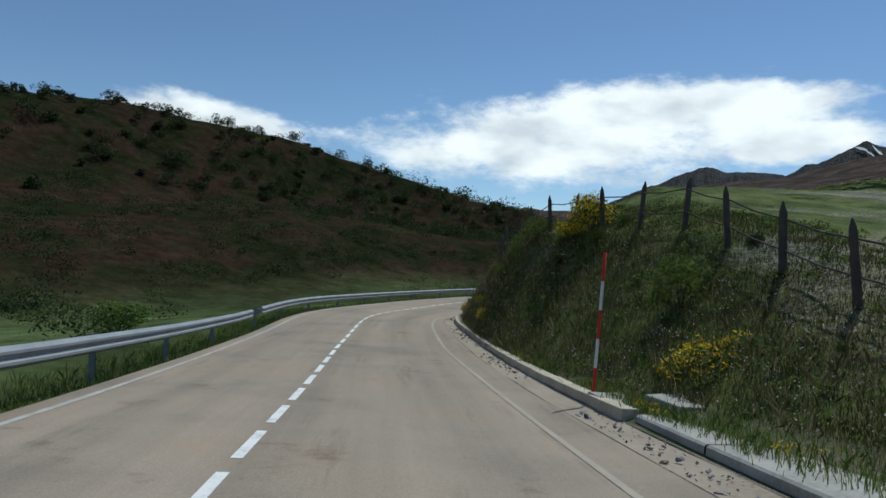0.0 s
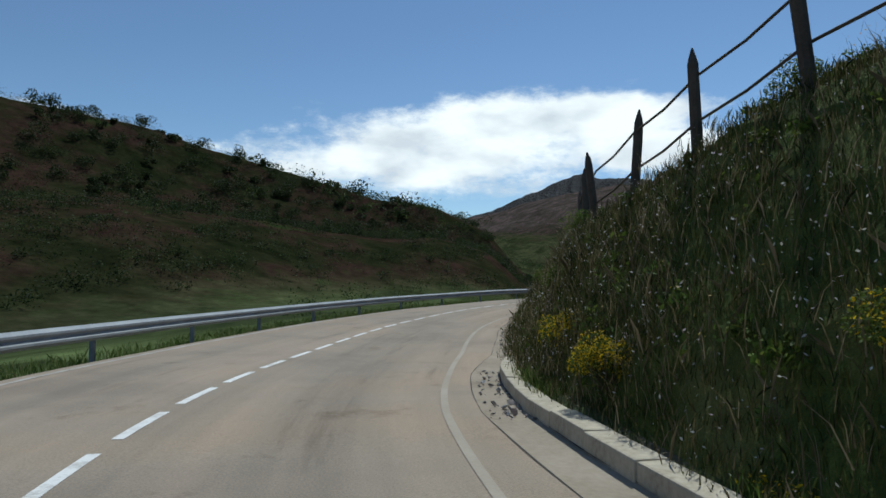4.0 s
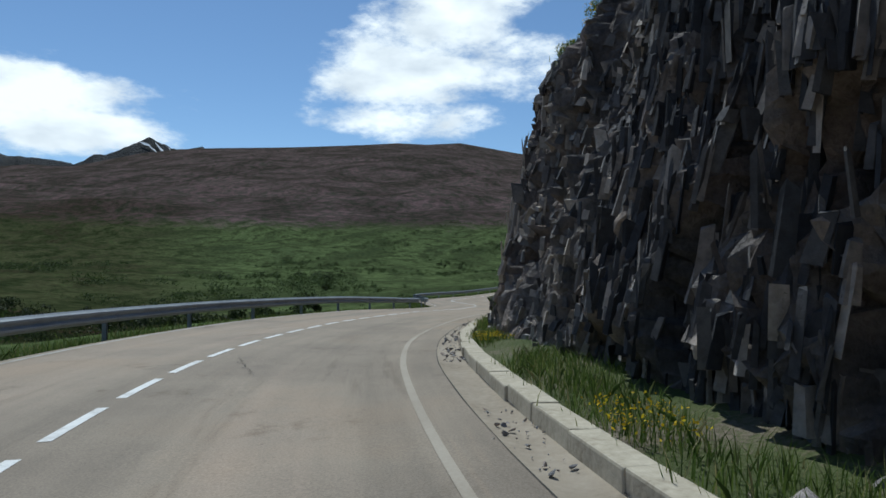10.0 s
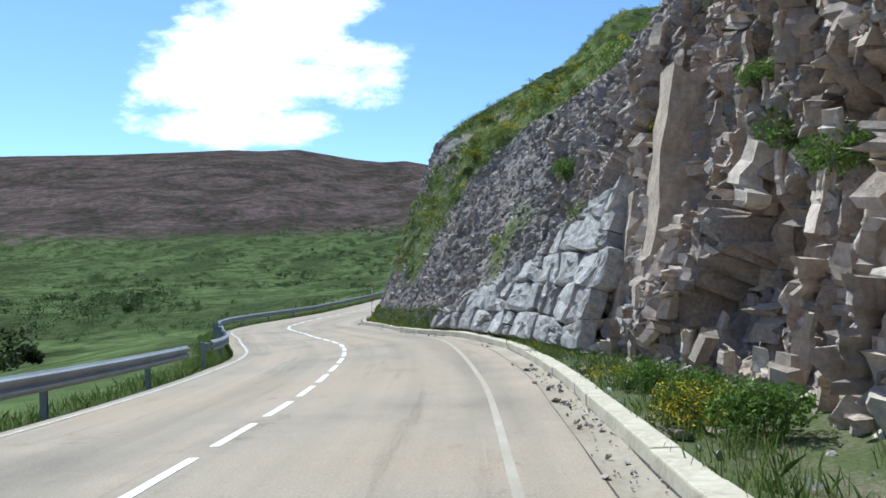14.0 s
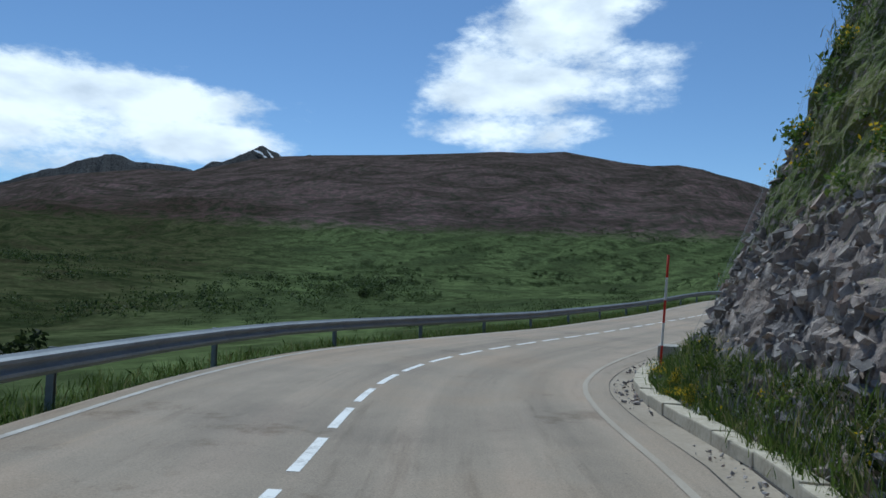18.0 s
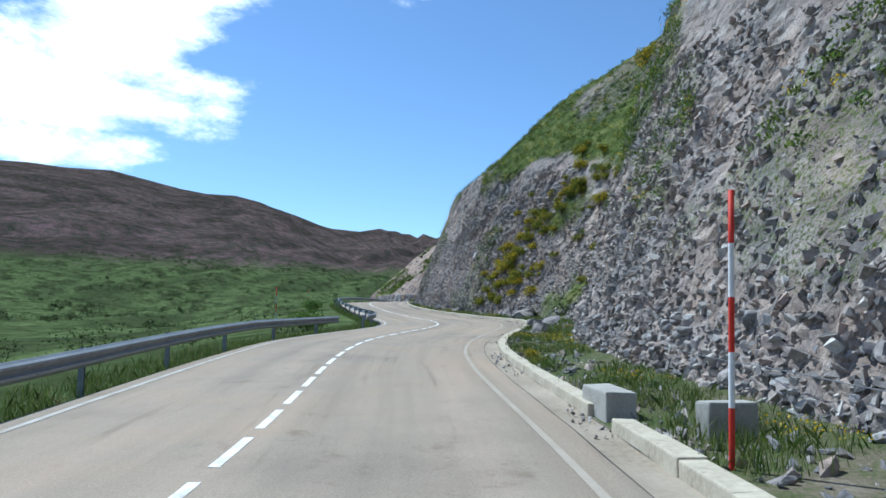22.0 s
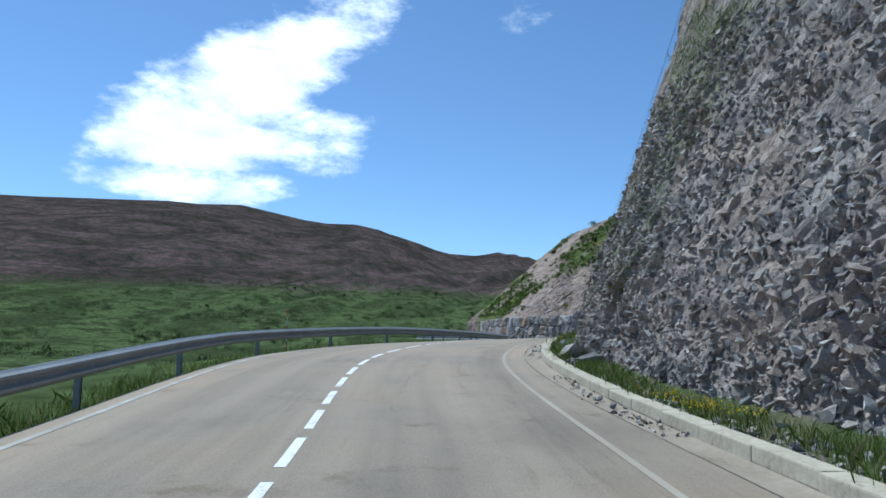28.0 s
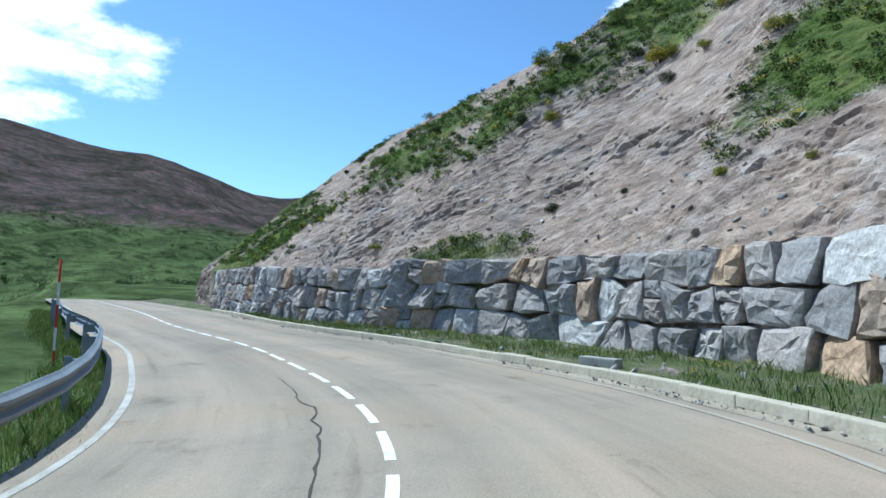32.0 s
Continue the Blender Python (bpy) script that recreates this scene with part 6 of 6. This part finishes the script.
slope_scrub("foot_plants", "green and yellow plants along the foot of the rock slope", 137.5, 158, 0.0, 1.5, 520, [(LEAF, 0.8, 0.08, 60, 0.034), (FRESH, 0.5, 0.08, 50, 0.03), (FLOWER, 0.2, 0.16, 22, 0.018)], 0.26, -1)
slope_scrub("foot_plants", "green plants along the foot of the rock slope", 116, 133, 0.0, 0.9, 260, [(LEAF, 0.7, 0.06, 50, 0.03), (HEATH, 0.4, 0.08, 40, 0.03), (FLOWER, 0.12, 0.14, 20, 0.018)], 0.2, -1)

# ---- grass ----
rng = np.random.default_rng(61)
n = 30000
s = rng.uniform(-4, 285, n)
toe = np.interp(s, PR[:, 0], PR[:, 1])
d = kerb_d(s) + 0.15 + rng.uniform(0, 1, n) * np.maximum(toe - kerb_d(s) + 0.2, 0.2)
keep = np.array([noise.noise((q * 0.35, r * 0.8, 3.0)) for q, r in zip(s.tolist(), d.tolist())]) > -0.12
v, f = blades(at(s, d, 0.1)[keep], rng, 0.2, 0.1, 6, 0.0045)
tagged(new("verge_grass", fast_mesh("verge_grass", v, f, BLADE)), "tufts of green grass on the verge", "grass", kind="stuff")
c = at(s, d, 0.24)[keep]
c = c[np.array([noise.noise((q[0] * 0.5, q[1] * 0.5, 9.0)) for q in c.tolist()]) > 0.22]
v, f = leaf_cloud_at(c, np.full(len(c), 0.1), 3, 0.018)
tagged(new("verge_flowers", fast_mesh("verge_flowers", v, f, FLOWER)), "small yellow flowers in the verge", "flowers", kind="stuff")
n = 34000
s = rng.uniform(-2, GRASSY, n)
u = rng.uniform(0, 1, n) * (crest_u(s) + 2.5)
p, _, vg = bank_world(s, u)
v, f = blades(p[rng.uniform(0, 1, n) < np.clip(vg * 1.6, 0.2, 1)], rng, 0.12, 0.12, 8, 0.004)
tagged(new("bank_grass", fast_mesh("bank_grass", v, f, SHADED_BLADE)), "rough grass covering the bank", "grass", kind="stuff")
for low, high, up in ((137.5, 160, 1.7), (116, 133, 0.9)):
    n = int((high - low) * 130)
    s, u = rng.uniform(low, high, n), rng.uniform(0, 1, n) ** 1.4 * up
    v, f = blades(bank_world(s, u)[0], rng, 0.2, 0.12, 8, 0.0045)
    tagged(new("foot_grass", fast_mesh("foot_grass", v, f, BLADE)), "rough green grass at the foot of the rock slope", "grass", kind="stuff")
n = 6000
s = rng.uniform(2, GRASSY, n)
p, _, vg = bank_world(s, rng.uniform(0, 1, n) * crest_u(s))
v, f = blades(p, rng, 0.3, 0.12, 4, 0.0035)
tagged(new("dry_stalks", fast_mesh("dry_stalks", v, f, DRY)), "dry brown stalks among the grass", "grass", kind="stuff")
c = p[::2] + (0, 0, 0.2)
v, f = leaf_cloud(rng, c, np.full(len(c), 0.18), 12000, 0.015)
tagged(new("wild_flowers", fast_mesh("wild_flowers", v, f, PETAL)), "small white and pink wild flowers in the grass", "flowers", kind="stuff")
n = 26000
s = rng.uniform(GRASSY, 290, n)
u = rng.uniform(0.5, 1.5, n) * crest_u(s)
p, _, vg = bank_world(s, u)
v, f = blades(p[vg > 0.45], rng, 0.2, 0.16, 6, 0.007)
tagged(new("cliff_grass", fast_mesh("cliff_grass", v, f, BLADE)), "grass on the ledges and the top of the cliff", "grass", kind="stuff")
n = 22000
s = rng.uniform(-10, 292, n)
d = RAIL_D - 0.9 + rng.uniform(0, 1, n) ** 0.8 * (-3.2 - RAIL_D + 0.9)
x = at(s, d, 0)
gz = ground_z(x[:, 0], x[:, 1])[0]
v, f = blades(np.c_[x[:, :2], gz - 0.02], rng, 0.22, 0.12, 6, 0.005)
tagged(new("roadside_grass", fast_mesh("roadside_grass", v, f, BLADE)), "tall grass under the guard rail", "grass", kind="stuff")

# ---- scrub and trees of the valley and hills ----
def scatter(count, seed, pick):
    rng = np.random.default_rng(seed)
    out = []
    while len(out) < count:
        q = rng.uniform((-240, -260), (700, 420), (6000, 2))
        _, near, side = ground_z(q[:, 0], q[:, 1])
        z = mesh_z(q[:, 0], q[:, 1])
        thick_by = np.array([noise.fractal((a * 0.02, b * 0.02, 5.0), 0.8, 2.0, 3) for a, b in q.tolist()])
        ok = pick(q, near, side, thick_by, rng)
        out += np.c_[q, z][ok].tolist()
    return np.array(out[:count])


def clumps(name, label, category, places, leaf, leaves, size, w, h, seed):
    rng = np.random.default_rng(seed)
    k = len(places)
    sc = rng.uniform(0.5, 1.4, k)
    c = np.repeat(places, 5, 0) + np.c_[rng.normal(0, w * 0.3, (5 * k, 2)), rng.uniform(0.25, 0.8, 5 * k) * h] * np.repeat(sc, 5)[:, None]
    v, f = leaf_cloud(rng, c, np.repeat(sc, 5) * w * 0.33, leaves * k, size)
    return tagged(new(name, fast_mesh(name, v, f, leaf)), label, category, kind="stuff")


near_scrub = scatter(1300, 71, lambda q, near, side, t, r: (side < 0) & (near > 8) & (near < 120) & (t > 0.02))
clumps("valley_scrub", "dark green scrub scattered over the meadows", "bushes", near_scrub, MEADOW_LEAF, 110, 0.085, 2.0, 1.2, 72)
hill_cover = scatter(1500, 79, lambda q, near, side, t, r: (side < 0) & (near > 25) & (q[:, 0] < 45) & (q[:, 1] > 10) & (q[:, 0] > -140) & (q[:, 1] < 190) & (t > -0.15))
clumps("hill_cover", "dark broom and heather covering the near hill", "bushes", hill_cover, HEATH, 150, 0.11, 2.6, 0.8, 80)
far_scrub = scatter(4200, 73, lambda q, near, side, t, r: (near > 70) & ((side < 0) | (near > 160)) & (t > 0.16))
clumps("hill_scrub", "dark bushes on the lower hillsides", "bushes", far_scrub, MEADOW_LEAF, 60, 0.28, 3.6, 2.0, 74)
valley_trees = scatter(320, 83, lambda q, near, side, t, r: (near > 60) & ((side < 0) | (near > 160)) & (t > 0.22))
clumps("valley_trees", "dark round small trees in the valley hedges", "trees", valley_trees, HEATH, 150, 0.3, 4.0, 3.6, 84)
ridge_trees = scatter(420, 75, lambda q, near, side, t, r: (side < 0) & (np.hypot(q[:, 0] - 3, q[:, 1] - 28) > 95) & (np.hypot(q[:, 0] - 3, q[:, 1] - 28) < 140) & (q[:, 1] > 60) & (q[:, 0] < 70))
clumps("ridge_trees", "dark small trees along the near ridge", "trees", ridge_trees, HEATH, 330, 0.17, 2.2, 1.9, 76)
for x_d, s_at in ((-9.0, ROADSIDE_SHRUBS[0]), (-6.5, ROADSIDE_SHRUBS[1]), (-7.0, ROADSIDE_SHRUBS[2])):
    x, y, _ = at(s_at, x_d)
    ob = copy_thing(BUSHES[2], pose(x, y, float(ground_z(np.array([x]), np.array([y]))[0][0]) - 0.1, 0, 0, 40 * s_at))
    ob.scale = (2.0, 2.0, 1.7)
    ob["label"] = "leafy green shrub beyond the guard rail"

# ---- concrete apron of the field entrance ----
apron = tagged(new("concrete_apron"), "pale cracked concrete apron of a field entrance beside the road", "concrete apron")
for s_a, s_b in ((2.3, 4.6), (4.64, 6.8), (6.84, 8.8)):
    q = np.linspace(s_a, s_b, 6)
    ob = strip("slab", q, [(4.74, -0.1), (4.75, 0.1), (4.78, 0.125), (6.5, 0.15), (6.55, 0.12), (6.57, -0.2)], CONCRETE, apron, smooth=False)

# ---- cracks in the asphalt ----
TAR = simple("crack", [(0.2, (0.05, 0.045, 0.04)), (0.8, (0.10, 0.09, 0.08))], 5.0)
# the open joints on both sides of the gutter
run = np.arange(S0 + 1, S1 - 1, 0.25)
waver = np.array([noise.noise((q * 0.7, 2.0, 4.0)) for q in run.tolist()])
open_by = np.array([noise.noise((q * 0.45, 7.0, 1.0)) for q in run.tolist()])
near_edge = edge_at(run) + 0.012 * waver
strip("joint", run, [(near_edge - 0.006 - 0.008 * open_by, 0.0045), (near_edge + 0.006 + 0.008 * open_by, 0.0045)], TAR, gutter)
foot_of_kerb = kerb_d(run) - 0.135 + 0.01 * waver
strip("joint", run, [(foot_of_kerb + 0.004 - 0.03 * np.maximum(open_by, -0.4), 0.005), (foot_of_kerb + 0.02, 0.007)], TAR, gutter)
for k, (s_a, d_a, s_b, d_b, wide) in enumerate([(253.5, -0.62, 262.5, -0.7, 0.018), (196.5, 1.6, 199.0, 1.9, 0.012), (71, 1.2, 73.5, 0.4, 0.008), (20, 1.4, 20.4, 3.0, 0.010)]):
    m_ = 40
    q = np.linspace(0, 1, m_)
    side = np.array([noise.fractal((x * 9, k * 5.0, 1.0), 0.8, 2.0, 4) for x in q]) * 0.12
    w = wide * (0.4 + 0.9 * np.abs(np.array([noise.noise((x * 23, k, 4.0)) for x in q]) + 0.4)) * np.sin(np.pi * (0.04 + 0.92 * q))
    strip("crack", s_a + (s_b - s_a) * q, [(d_a + (d_b - d_a) * q + side - w, 0.0235), (d_a + (d_b - d_a) * q + side + w, 0.0235)], TAR, road)
